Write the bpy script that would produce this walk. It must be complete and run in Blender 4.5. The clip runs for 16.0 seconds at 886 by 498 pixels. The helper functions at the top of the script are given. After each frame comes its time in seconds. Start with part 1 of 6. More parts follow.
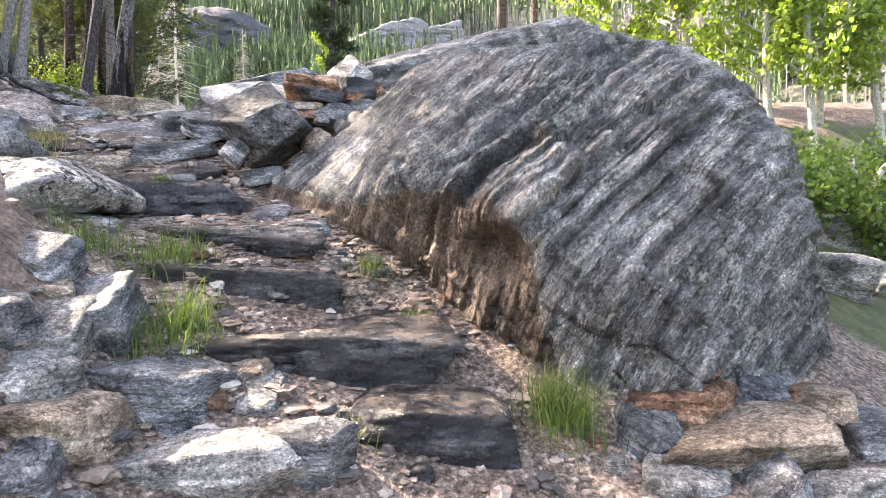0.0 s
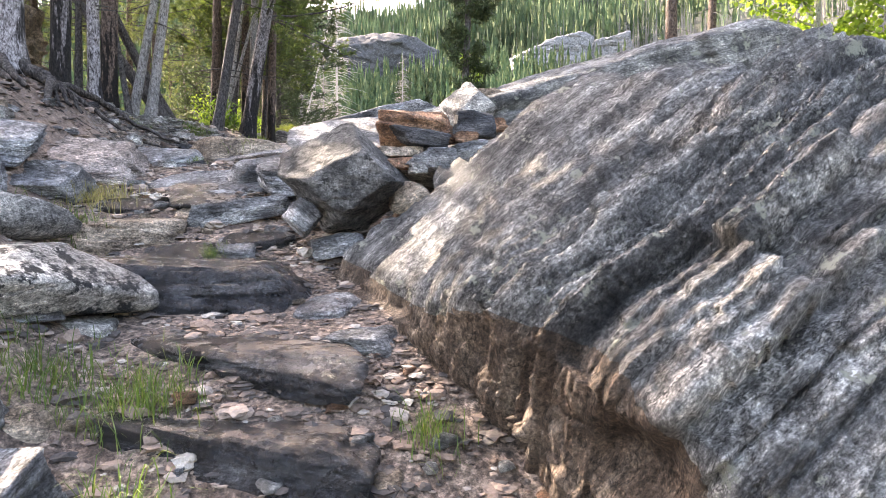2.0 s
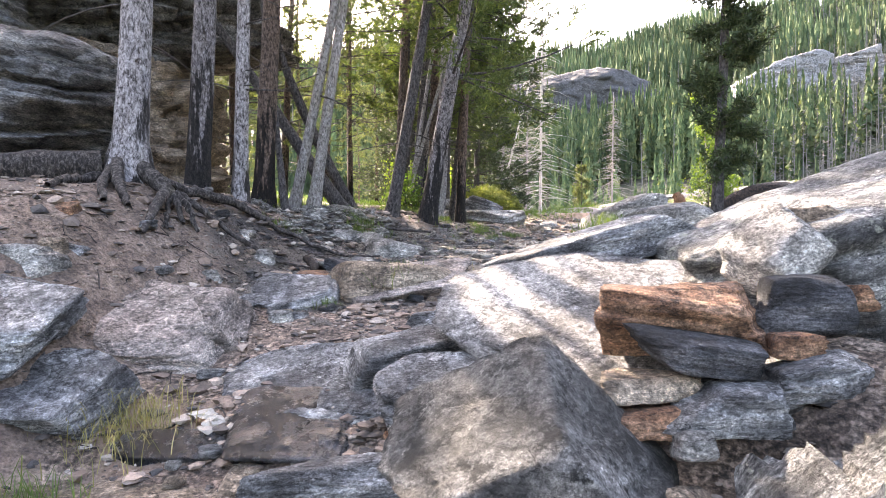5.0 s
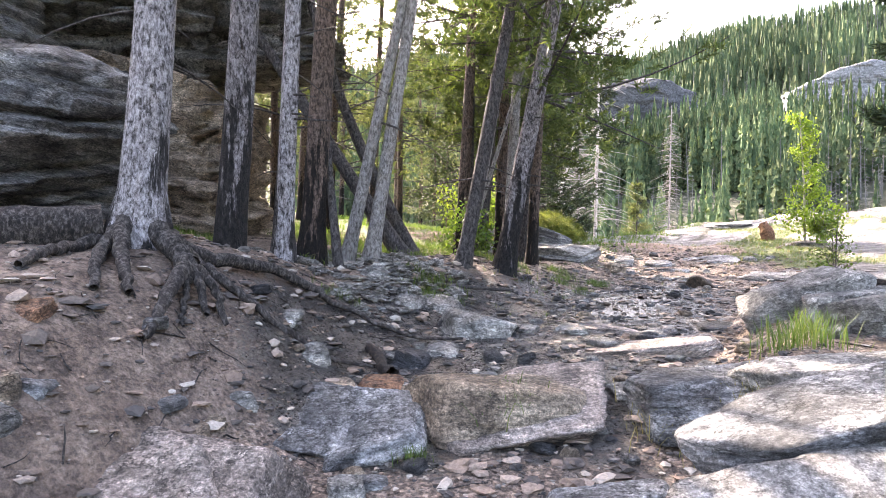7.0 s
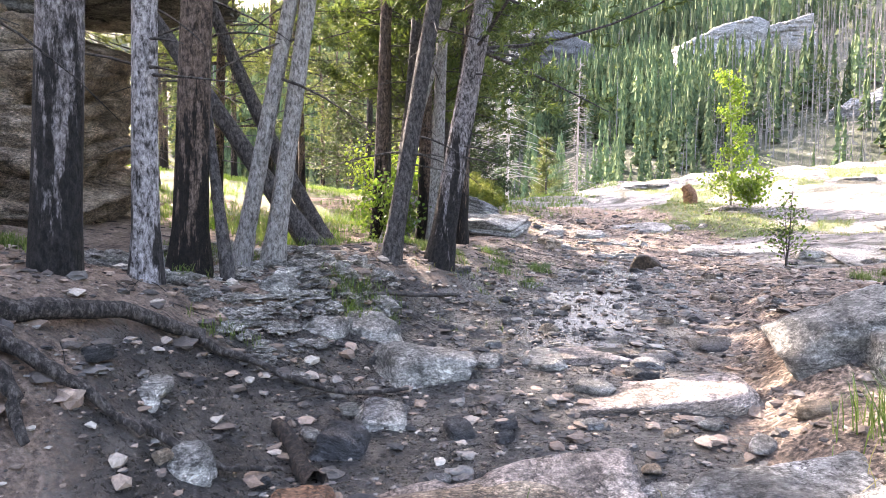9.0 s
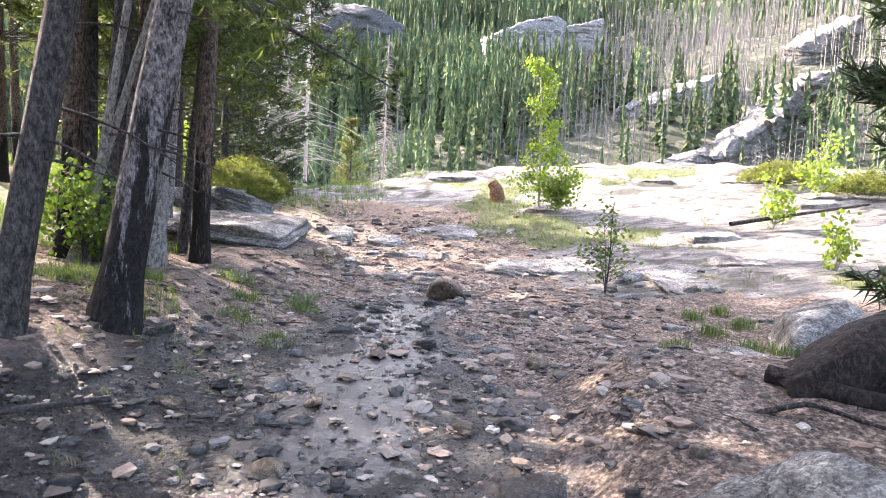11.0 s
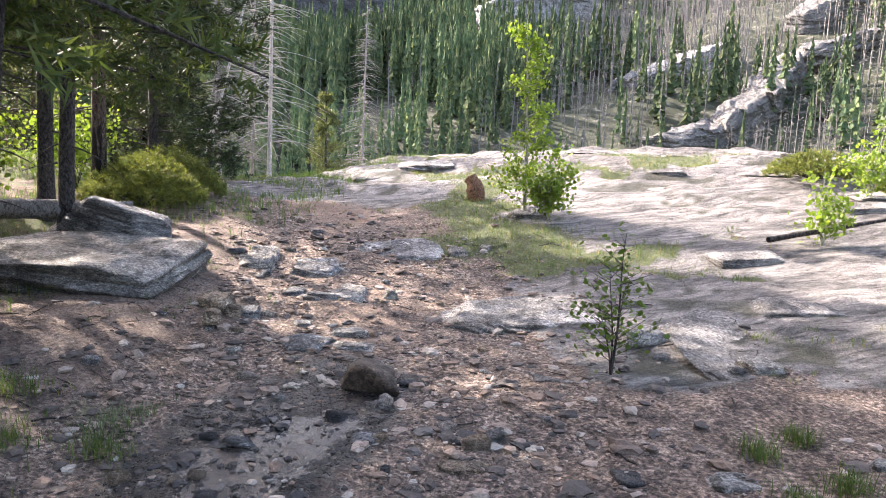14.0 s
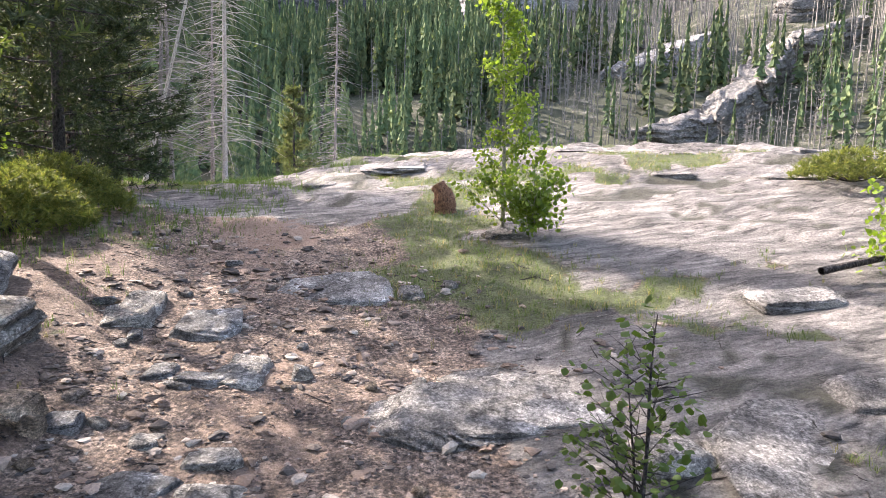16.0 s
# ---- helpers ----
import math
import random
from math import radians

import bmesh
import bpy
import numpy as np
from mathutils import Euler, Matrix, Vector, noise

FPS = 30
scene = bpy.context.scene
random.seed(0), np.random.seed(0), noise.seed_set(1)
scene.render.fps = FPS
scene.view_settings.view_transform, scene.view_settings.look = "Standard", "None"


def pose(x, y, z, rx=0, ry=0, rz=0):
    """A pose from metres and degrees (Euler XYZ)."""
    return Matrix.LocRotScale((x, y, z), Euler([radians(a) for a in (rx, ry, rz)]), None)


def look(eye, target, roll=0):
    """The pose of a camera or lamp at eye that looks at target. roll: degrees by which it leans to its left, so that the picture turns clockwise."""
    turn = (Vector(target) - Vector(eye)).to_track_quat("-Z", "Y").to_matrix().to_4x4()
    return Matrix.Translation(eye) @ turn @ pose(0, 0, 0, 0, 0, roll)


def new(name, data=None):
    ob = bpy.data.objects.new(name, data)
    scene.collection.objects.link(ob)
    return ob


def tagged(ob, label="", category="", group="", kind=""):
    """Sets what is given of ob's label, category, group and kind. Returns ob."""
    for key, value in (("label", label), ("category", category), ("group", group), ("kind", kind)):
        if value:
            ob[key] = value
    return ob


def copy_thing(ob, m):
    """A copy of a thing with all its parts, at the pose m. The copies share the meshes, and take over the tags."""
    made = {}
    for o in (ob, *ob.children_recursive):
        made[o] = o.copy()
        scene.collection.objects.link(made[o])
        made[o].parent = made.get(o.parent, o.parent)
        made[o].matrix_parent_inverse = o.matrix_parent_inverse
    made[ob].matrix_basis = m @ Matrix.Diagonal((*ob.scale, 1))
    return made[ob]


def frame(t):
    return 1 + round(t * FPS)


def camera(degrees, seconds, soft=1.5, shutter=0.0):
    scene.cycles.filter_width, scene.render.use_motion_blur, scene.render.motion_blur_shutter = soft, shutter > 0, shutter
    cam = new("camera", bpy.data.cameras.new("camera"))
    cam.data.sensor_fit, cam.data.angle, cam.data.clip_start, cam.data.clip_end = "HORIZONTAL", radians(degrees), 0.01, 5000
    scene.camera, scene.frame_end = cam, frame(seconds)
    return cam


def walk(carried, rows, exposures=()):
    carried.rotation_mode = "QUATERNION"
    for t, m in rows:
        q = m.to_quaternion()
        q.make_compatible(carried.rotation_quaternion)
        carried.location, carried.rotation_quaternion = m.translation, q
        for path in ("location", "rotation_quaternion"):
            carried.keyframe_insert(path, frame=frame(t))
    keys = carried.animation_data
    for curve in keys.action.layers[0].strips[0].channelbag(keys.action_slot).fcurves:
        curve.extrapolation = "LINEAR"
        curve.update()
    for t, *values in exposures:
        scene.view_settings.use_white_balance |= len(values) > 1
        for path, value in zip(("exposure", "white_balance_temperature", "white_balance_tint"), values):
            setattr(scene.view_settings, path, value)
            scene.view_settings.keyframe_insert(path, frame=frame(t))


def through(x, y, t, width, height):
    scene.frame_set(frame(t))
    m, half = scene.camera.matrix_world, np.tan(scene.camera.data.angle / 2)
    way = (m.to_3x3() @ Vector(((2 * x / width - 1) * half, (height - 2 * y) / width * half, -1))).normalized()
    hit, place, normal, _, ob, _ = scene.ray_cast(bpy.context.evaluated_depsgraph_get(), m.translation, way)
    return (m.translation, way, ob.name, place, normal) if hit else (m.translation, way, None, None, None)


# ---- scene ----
cam = camera(68.0, 16.0, 0.7)
PATH = [
    (0, (0.002, 0.016, 1.502), (-0.003, 2.011, 1.36), -0.7),
    (0.5, (0.156, 0.499, 1.589), (0.118, 2.488, 1.383), 0.4),
    (1, (0.165, 0.845, 1.709), (-0.052, 2.831, 1.604), -0.2),
    (1.5, (0.142, 1.246, 1.882), (-0.219, 3.212, 1.825), -0.5),
    (2, (0.193, 1.573, 1.91), (-0.294, 3.511, 1.818), -0.2),
    (2.5, (0.267, 2.012, 2.046), (-0.432, 3.884, 1.966), -0.4),
    (3, (0.089, 2.408, 2.095), (-0.834, 4.182, 2.069), -0.4),
    (3.5, (-0.075, 2.811, 2.284), (-1.056, 4.554, 2.293), -1.1),
    (4, (-0.216, 3.292, 2.407), (-1.215, 5.025, 2.415), -1.2),
    (4.2, (-0.327, 3.412, 2.49), (-1.354, 5.128, 2.504), -0.5),
    (6.3, (-1.404, 4.591, 3.194), (-2.485, 6.273, 3.207), 1.0),
    (6.5, (-1.58, 4.678, 3.224), (-2.695, 6.338, 3.266), 1.1),
    (7, (-1.913, 4.881, 3.371), (-3.057, 6.522, 3.411), 1.2),
    (7.5, (-2.222, 5.173, 3.39), (-3.404, 6.786, 3.403), 1.1),
    (8, (-2.401, 5.397, 3.572), (-3.571, 7.019, 3.566), 0.7),
    (8.5, (-2.702, 5.636, 3.58), (-3.796, 7.309, 3.531), 1.0),
    (9, (-2.877, 5.939, 3.751), (-3.76, 7.73, 3.644), 0.5),
    (9.5, (-2.956, 6.496, 3.735), (-3.601, 8.385, 3.597), 0.8),
    (10, (-3.029, 7.015, 3.929), (-3.484, 8.958, 3.793), 2.4),
    (10.2, (-3.085, 7.234, 3.935), (-3.46, 9.193, 3.794), 2.8),
    (12.3, (-3.185, 9.242, 4.408), (-3.511, 11.204, 4.201), 2.4),
    (12.5, (-3.136, 9.362, 4.438), (-3.458, 11.323, 4.216), 2.6),
    (13, (-3.114, 9.673, 4.515), (-3.444, 11.632, 4.287), 2.3),
    (13.5, (-3.2, 10.063, 4.569), (-3.553, 12.02, 4.352), 1.5),
    (14, (-3.111, 10.451, 4.516), (-3.437, 12.41, 4.277), 2.3),
    (14.5, (-3.019, 10.916, 4.593), (-3.403, 12.859, 4.316), 2.6),
    (15, (-3.125, 11.441, 4.566), (-3.579, 13.366, 4.268), 1.5),
    (15.5, (-3.136, 11.961, 4.598), (-3.557, 13.893, 4.299), 0.5),
    (16, (-3.082, 12.466, 4.71), (-3.376, 14.427, 4.452), 1.6),
]
walk(cam, [(t, look(eye, target, roll)) for t, eye, target, roll in PATH], [(0, 3.42, 8300, 19), (3, 3.48, 8400, 19), (6.5, 3.46, 8000, 21), (9, 3.68, 7900, 21), (12.5, 3.05, 7500, 20), (16, 2.55, 7500, 19)])

# ---- light ----
SUN_BEARING, SUN_HEIGHT = 62.0, 36.0  # degrees to the left of +y, and above the horizon
world = bpy.data.worlds.new("sky")
scene.world = world
world.use_nodes = True
wn = world.node_tree.nodes
sky = wn.new("ShaderNodeTexSky")
sky.sky_type, sky.sun_disc = "NISHITA", False
sky.sun_elevation, sky.sun_rotation = radians(SUN_HEIGHT), radians(-SUN_BEARING)
sky.air_density, sky.dust_density, sky.ozone_density = 1.0, 3.0, 1.0
wn["Background"].inputs["Strength"].default_value = 0.15
world.node_tree.links.new(sky.outputs["Color"], wn["Background"].inputs["Color"])
sun = new("sun", bpy.data.lights.new("sun", "SUN"))
sun.data.energy, sun.data.angle, sun.data.color = 3.0, radians(0.6), (1.0, 0.98, 0.945)
sb, sh = radians(SUN_BEARING), radians(SUN_HEIGHT)
sun.matrix_world = look((0, 0, 60), Vector((0, 0, 60)) - Vector((-math.sin(sb) * math.cos(sh), math.cos(sb) * math.cos(sh), math.sin(sh))))


# ---- materials ----
class Mat:
    """A node material, built up step by step."""

    def __init__(self, name):
        self.mat = bpy.data.materials.new(name)
        self.mat.use_nodes = True
        self.tree = self.mat.node_tree
        self.bsdf = self.tree.nodes["Principled BSDF"]
        self.bsdf.inputs["Specular IOR Level"].default_value = 0.35

    def node(self, kind, **values):
        n = self.tree.nodes.new(kind)
        for k, v in values.items():
            n.inputs[k.replace("_", " ")].default_value = v
        return n

    def link(self, a, b):
        self.tree.links.new(a, b)

    def coords(self, scale=(1, 1, 1), turn=(0, 0, 0), kind="Object"):
        tc = self.node("ShaderNodeTexCoord")
        mp = self.node("ShaderNodeMapping")
        mp.inputs["Scale"].default_value = scale
        mp.inputs["Rotation"].default_value = [radians(a) for a in turn]
        self.link(tc.outputs[kind], mp.inputs["Vector"])
        return mp.outputs["Vector"]

    def slanted(self, degrees, scale):
        """Object coordinates turned about z, then stretched."""
        mp = self.node("ShaderNodeMapping")
        mp.inputs["Scale"].default_value = scale
        self.link(self.coords(turn=(0, 0, degrees)), mp.inputs["Vector"])
        return mp.outputs["Vector"]

    def noise(self, vec, scale, detail=6, rough=0.6, distortion=0.0):
        n = self.node("ShaderNodeTexNoise", Scale=scale, Detail=detail, Roughness=rough, Distortion=distortion)
        self.link(vec, n.inputs["Vector"])
        return n.outputs["Fac"]

    def ramp(self, fac, *stops):
        r = self.node("ShaderNodeValToRGB")
        el = r.color_ramp.elements
        while len(el) < len(stops):
            el.new(0.5)
        for e, (p, c) in zip(el, stops):
            e.position = p
            e.color = (*c, 1) if not isinstance(c, (int, float)) else (c, c, c, 1)
        self.link(fac, r.inputs["Fac"])
        return r.outputs["Color"]

    def mix(self, fac, a, b, how="MIX"):
        m = self.tree.nodes.new("ShaderNodeMix")
        m.data_type, m.blend_type = "RGBA", how
        for v, i in ((fac, 0), (a, 6), (b, 7)):
            if isinstance(v, (int, float)):
                m.inputs[i].default_value = v if i == 0 else (v, v, v, 1)
            elif isinstance(v, tuple):
                m.inputs[i].default_value = (*v, 1)
            else:
                self.link(v, m.inputs[i])
        return m.outputs[2]

    def math(self, how, a, b=0.0):
        m = self.tree.nodes.new("ShaderNodeMath")
        m.operation = how
        for v, i in ((a, 0), (b, 1)):
            if isinstance(v, (int, float)):
                m.inputs[i].default_value = v
            else:
                self.link(v, m.inputs[i])
        return m.outputs[0]

    def attribute(self, name):
        n = self.node("ShaderNodeAttribute")
        n.attribute_name = name
        return n.outputs["Fac"]

    def random(self):
        return self.node("ShaderNodeObjectInfo").outputs["Random"]

    def bump(self, height, strength, distance=0.02, after=None):
        b = self.node("ShaderNodeBump", Strength=strength, Distance=distance)
        self.link(height, b.inputs["Height"])
        if after:
            self.link(after, b.inputs["Normal"])
        return b.outputs["Normal"]

    def done(self, color, rough=0.8, normal=None):
        for v, key in ((color, "Base Color"), (rough, "Roughness"), (normal, "Normal")):
            if isinstance(v, (int, float)):
                self.bsdf.inputs[key].default_value = v
            elif isinstance(v, tuple):
                self.bsdf.inputs[key].default_value = (*v, 1)
            elif v is not None:
                self.link(v, self.bsdf.inputs[key])
        return self.mat


def rock_material(name, dark, mid, light, band=6.0, lichen=None, lichen_amount=0.5, rough=(0.6, 0.95), turn=(12, 8, 0), dust=None, bumpy=0.7, wet=False, blotch=0.7, swirl=0.4, pitted=0.6):
    m = Mat(name)
    banded = m.coords((1, 1, band), turn)
    plain = m.coords()
    broad = m.noise(plain, 1.7, 5, 0.55)
    bands = m.noise(banded, 1.5, 11, 0.72, 0.35 * swirl)
    folia = m.noise(m.coords((0.7, 0.7, band * 1.7), turn), 5.5, 8, 0.74, 0.25)
    fine = m.noise(m.coords((1, 1, band * 0.4), turn), 34, 6, 0.75)
    grain = m.noise(plain, 110, 4, 0.8)
    col = m.ramp(bands, (0.36, dark), (0.5, mid), (0.62, light))
    col = m.mix(0.55, col, m.ramp(folia, (0.36, 0.25), (0.44, 0.9), (0.56, 1.05), (0.66, 1.5)), "MULTIPLY")
    col = m.mix(0.75, col, m.ramp(fine, (0.37, 0.2), (0.5, 0.95), (0.62, 1.75)), "MULTIPLY")
    col = m.mix(0.55, col, m.ramp(grain, (0.38, 0.25), (0.5, 0.95), (0.62, 1.9)), "MULTIPLY")
    mottle = m.noise(plain, 6, 8, 0.72, 0.3)
    vein = m.math("ABSOLUTE", m.math("SUBTRACT", m.noise(banded, 2.1, 6, 0.6, 0.2 * swirl), 0.5))
    col = m.mix(m.ramp(vein, (0.0, 0.5 * swirl), (0.025, 0.0)), col, light)
    seam = m.math("ABSOLUTE", m.math("SUBTRACT", m.noise(m.coords((1, 1, 2.6), turn), 1.9, 7, 0.62, 0.2 * swirl), 0.5))
    col = m.mix(m.ramp(seam, (0.0, 0.9), (0.009, 0.0)), col, tuple(0.2 * v for v in dark))
    # mottling and pits: uneven rock tone, plus crevice shade put into the colour
    col = m.mix(blotch, col, m.ramp(mottle, (0.36, 0.3), (0.48, 0.9), (0.62, 1.45)), "MULTIPLY")
    pits = m.noise(m.coords((1, 1, 2.0), turn), 42, 5, 0.75)
    col = m.mix(pitted, col, m.ramp(pits, (0.37, 0.12), (0.45, 0.85), (0.56, 1.15), (0.64, 2.0)), "MULTIPLY")
    col = m.mix(0.6, col, m.ramp(broad, (0.36, 0.5), (0.62, 1.3)), "MULTIPLY")
    shade = m.math("MULTIPLY_ADD", m.random(), 0.3)
    m.tree.nodes[-1].inputs[2].default_value = 0.85
    col = m.mix(1.0, col, shade, "MULTIPLY")
    spots = m.noise(plain, 7.5, 6, 0.72)
    if lichen:
        col = m.mix(m.ramp(spots, (0.66 - 0.22 * lichen_amount, 0.0), (0.70 - 0.2 * lichen_amount, 1.0)), col, lichen)
    if dust:
        geo = m.node("ShaderNodeNewGeometry")
        sep = m.node("ShaderNodeSeparateXYZ")
        m.link(geo.outputs["True Normal"], sep.inputs[0])
        up = m.math("MULTIPLY", m.ramp(sep.outputs["Z"], (0.9, 0.0), (0.985, 1.0)), m.ramp(mottle, (0.47, 0.0), (0.58, 1.0)))
        col = m.mix(up, col, dust)
    ro = m.ramp(spots, (0.35, rough[0]), (0.65, rough[1]))
    n = m.bump(m.ramp(seam, (0.0, 0.0), (0.03, 1.0)), bumpy, 0.03)
    n = m.bump(bands, bumpy, 0.08, n)
    n = m.bump(folia, bumpy, 0.045, n)
    n = m.bump(mottle, bumpy, 0.06, n)
    n = m.bump(fine, bumpy, 0.022, n)
    n = m.bump(pits, bumpy * pitted * 1.6, 0.025, n)
    n = m.bump(grain, bumpy * 0.5, 0.004, n)
    if wet:
        m.bsdf.inputs["Specular IOR Level"].default_value = 0.6
    return m.done(col, ro, n)


ROCK = {
    "schist": rock_material("schist", (0.045, 0.047, 0.052), (0.20, 0.204, 0.21), (0.46, 0.46, 0.455), 7),
    "granite": rock_material("granite", (0.16, 0.154, 0.147), (0.30, 0.29, 0.272), (0.46, 0.438, 0.405), 4, (0.16, 0.155, 0.14), 0.2),
    "bright": rock_material("pale_granite", (0.27, 0.256, 0.238), (0.42, 0.40, 0.375), (0.56, 0.535, 0.50), 4, (0.2, 0.19, 0.17), 0.1),
    "tan": rock_material("brown_rock", (0.17, 0.125, 0.09), (0.31, 0.24, 0.18), (0.45, 0.37, 0.29), 4),
    "rust": rock_material("rust_rock", (0.12, 0.06, 0.04), (0.26, 0.135, 0.08), (0.38, 0.23, 0.15), 4),
    "pink": rock_material("pink_bedrock", (0.18, 0.15, 0.135), (0.34, 0.28, 0.25), (0.48, 0.42, 0.38), 8),
    "wet": rock_material("wet_rock", (0.006, 0.007, 0.010), (0.018, 0.020, 0.026), (0.10, 0.10, 0.105), 5, None, 0, (0.10, 0.40), (10, 6, 0), (0.26, 0.205, 0.165), 0.9, True),
    "dark": rock_material("dark_schist", (0.025, 0.027, 0.033), (0.06, 0.063, 0.07), (0.14, 0.14, 0.145), 9),
    "lichen": rock_material("spotted_boulder", (0.24, 0.225, 0.21), (0.38, 0.36, 0.33), (0.52, 0.49, 0.45), 3, (0.025, 0.026, 0.028), 0.62),
    "cube": rock_material("lichened_granite", (0.055, 0.054, 0.052), (0.12, 0.118, 0.113), (0.23, 0.225, 0.216), 2, (0.028, 0.028, 0.027), 0.5),
    "brownsmooth": rock_material("brown_cobble", (0.028, 0.02, 0.016), (0.052, 0.037, 0.028), (0.09, 0.066, 0.05), 2, None, 0, (0.5, 0.8), bumpy=0.3),
    "great": rock_material("banded_gneiss", (0.05, 0.051, 0.053), (0.22, 0.218, 0.211), (0.52, 0.511, 0.484), 7, (0.40, 0.41, 0.34), 0.3, (0.45, 0.9), (0, 0, 0), bumpy=0.85, blotch=0.9, swirl=0.15, pitted=0.7),
    "slabrock": rock_material("dome_granite", (0.11, 0.106, 0.103), (0.24, 0.231, 0.223), (0.40, 0.38, 0.36), 6, None, 0, (0.6, 0.9)),
    "farrock": rock_material("weathered_grey_granite", (0.045, 0.044, 0.043), (0.12, 0.116, 0.112), (0.25, 0.238, 0.226), 6, None, 0, (0.6, 0.9)),
    "underside": rock_material("brown_gneiss", (0.07, 0.05, 0.038), (0.17, 0.125, 0.095), (0.27, 0.215, 0.17), 5, None, 0, (0.7, 0.95), (0, 0, 0)),
}


def bark_material(name, plate, crack, flake, char=0.0):
    m = Mat(name)
    vec = m.coords((1, 1, 0.5))
    vor = m.node("ShaderNodeTexVoronoi", Scale=26.0, Randomness=1.0)
    m.link(vec, vor.inputs["Vector"])
    rough = m.noise(vec, 40, 8, 0.78, 0.3)
    fine = m.noise(m.coords((1, 1, 0.6)), 75, 5, 0.75)
    col = m.ramp(rough, (0.40, crack), (0.5, plate), (0.60, flake))
    col = m.mix(0.6, col, m.ramp(fine, (0.32, 0.25), (0.52, 0.9), (0.68, 1.4)), "MULTIPLY")
    if char:
        sep = m.node("ShaderNodeSeparateXYZ")
        m.link(m.coords(), sep.inputs[0])
        burnt = m.math("MULTIPLY_ADD", m.noise(m.coords((1, 1, 0.16)), 8.0, 6, 0.7), -4.6)
        m.tree.nodes[-1].inputs[2].default_value = 2.75 + char
        edge = m.math("SUBTRACT", burnt, sep.outputs["Z"])
        col = m.mix(m.ramp(edge, (0.35, 0.0), (0.6, 1.0)), col, m.mix(1.0, col, (0.09, 0.085, 0.085), "MULTIPLY"))
    n = m.bump(rough, 0.9, 0.03)
    n = m.bump(vor.outputs["Distance"], 0.6, 0.012, n)
    n = m.bump(fine, 0.5, 0.006, n)
    return m.done(col, 0.88, n)


BARK = {
    "grey": bark_material("flaky_grey_bark", (0.25, 0.235, 0.245), (0.035, 0.032, 0.033), (0.48, 0.46, 0.475), 0.3),
    "burnt": bark_material("scorched_bark", (0.15, 0.135, 0.14), (0.02, 0.018, 0.018), (0.32, 0.30, 0.305), 0.95),
    "brown": bark_material("brown_bark", (0.10, 0.07, 0.056), (0.018, 0.012, 0.010), (0.20, 0.15, 0.125), 0.9),
    "pale": bark_material("bare_grey_wood", (0.26, 0.245, 0.235), (0.09, 0.083, 0.078), (0.38, 0.365, 0.355)),
    "dark": bark_material("dark_bark", (0.06, 0.054, 0.054), (0.014, 0.013, 0.013), (0.12, 0.11, 0.108)),
    "aspen": bark_material("aspen_bark", (0.42, 0.42, 0.35), (0.16, 0.16, 0.12), (0.55, 0.54, 0.46)),
    "root": bark_material("weathered_root", (0.042, 0.035, 0.033), (0.010, 0.009, 0.009), (0.14, 0.125, 0.118)),
    "greywood": bark_material("grey_deadwood", (0.17, 0.16, 0.155), (0.08, 0.075, 0.072), (0.24, 0.23, 0.225)),
    "white": bark_material("bleached_wood", (0.55, 0.52, 0.48), (0.25, 0.23, 0.2), (0.68, 0.65, 0.6)),
    "rusty": bark_material("rusty_wood", (0.24, 0.12, 0.07), (0.06, 0.03, 0.02), (0.36, 0.2, 0.12)),
    "blackroot": bark_material("wet_dark_root", (0.022, 0.016, 0.014), (0.007, 0.006, 0.006), (0.07, 0.048, 0.038)),
}


def leaf_material(name, a, b, c, through=0.35, rough=0.55, patch=0.0):
    m = Mat(name)
    rnd = m.node("ShaderNodeNewGeometry").outputs["Random Per Island"]
    col = m.ramp(rnd, (0.0, a), (0.5, b), (1.0, c))
    var = m.noise(m.coords(), 2.3, 3, 0.6)
    col = m.mix(0.6, col, m.ramp(var, (0.3, 0.55), (0.7, 1.4)), "MULTIPLY")
    # broad lit and dark zones of the forest, put into the leaf colour
    if patch:
        col = m.mix(1.0, col, m.ramp(m.noise(m.coords(), patch, 4, 0.6), (0.36, 0.5), (0.5, 0.95), (0.62, 1.4)), "MULTIPLY")
    mat = m.done(col, rough)
    m.bsdf.inputs["Specular IOR Level"].default_value = 0.12 if patch else 0.3
    back = m.node("ShaderNodeBsdfTranslucent")
    m.link(m.mix(1.0, col, (1.5, 1.5, 0.8), "MULTIPLY"), back.inputs["Color"])
    both = m.node("ShaderNodeMixShader")
    both.inputs[0].default_value = through
    m.link(m.bsdf.outputs[0], both.inputs[1])
    m.link(back.outputs[0], both.inputs[2])
    m.link(both.outputs[0], m.tree.nodes["Material Output"].inputs["Surface"])
    return mat


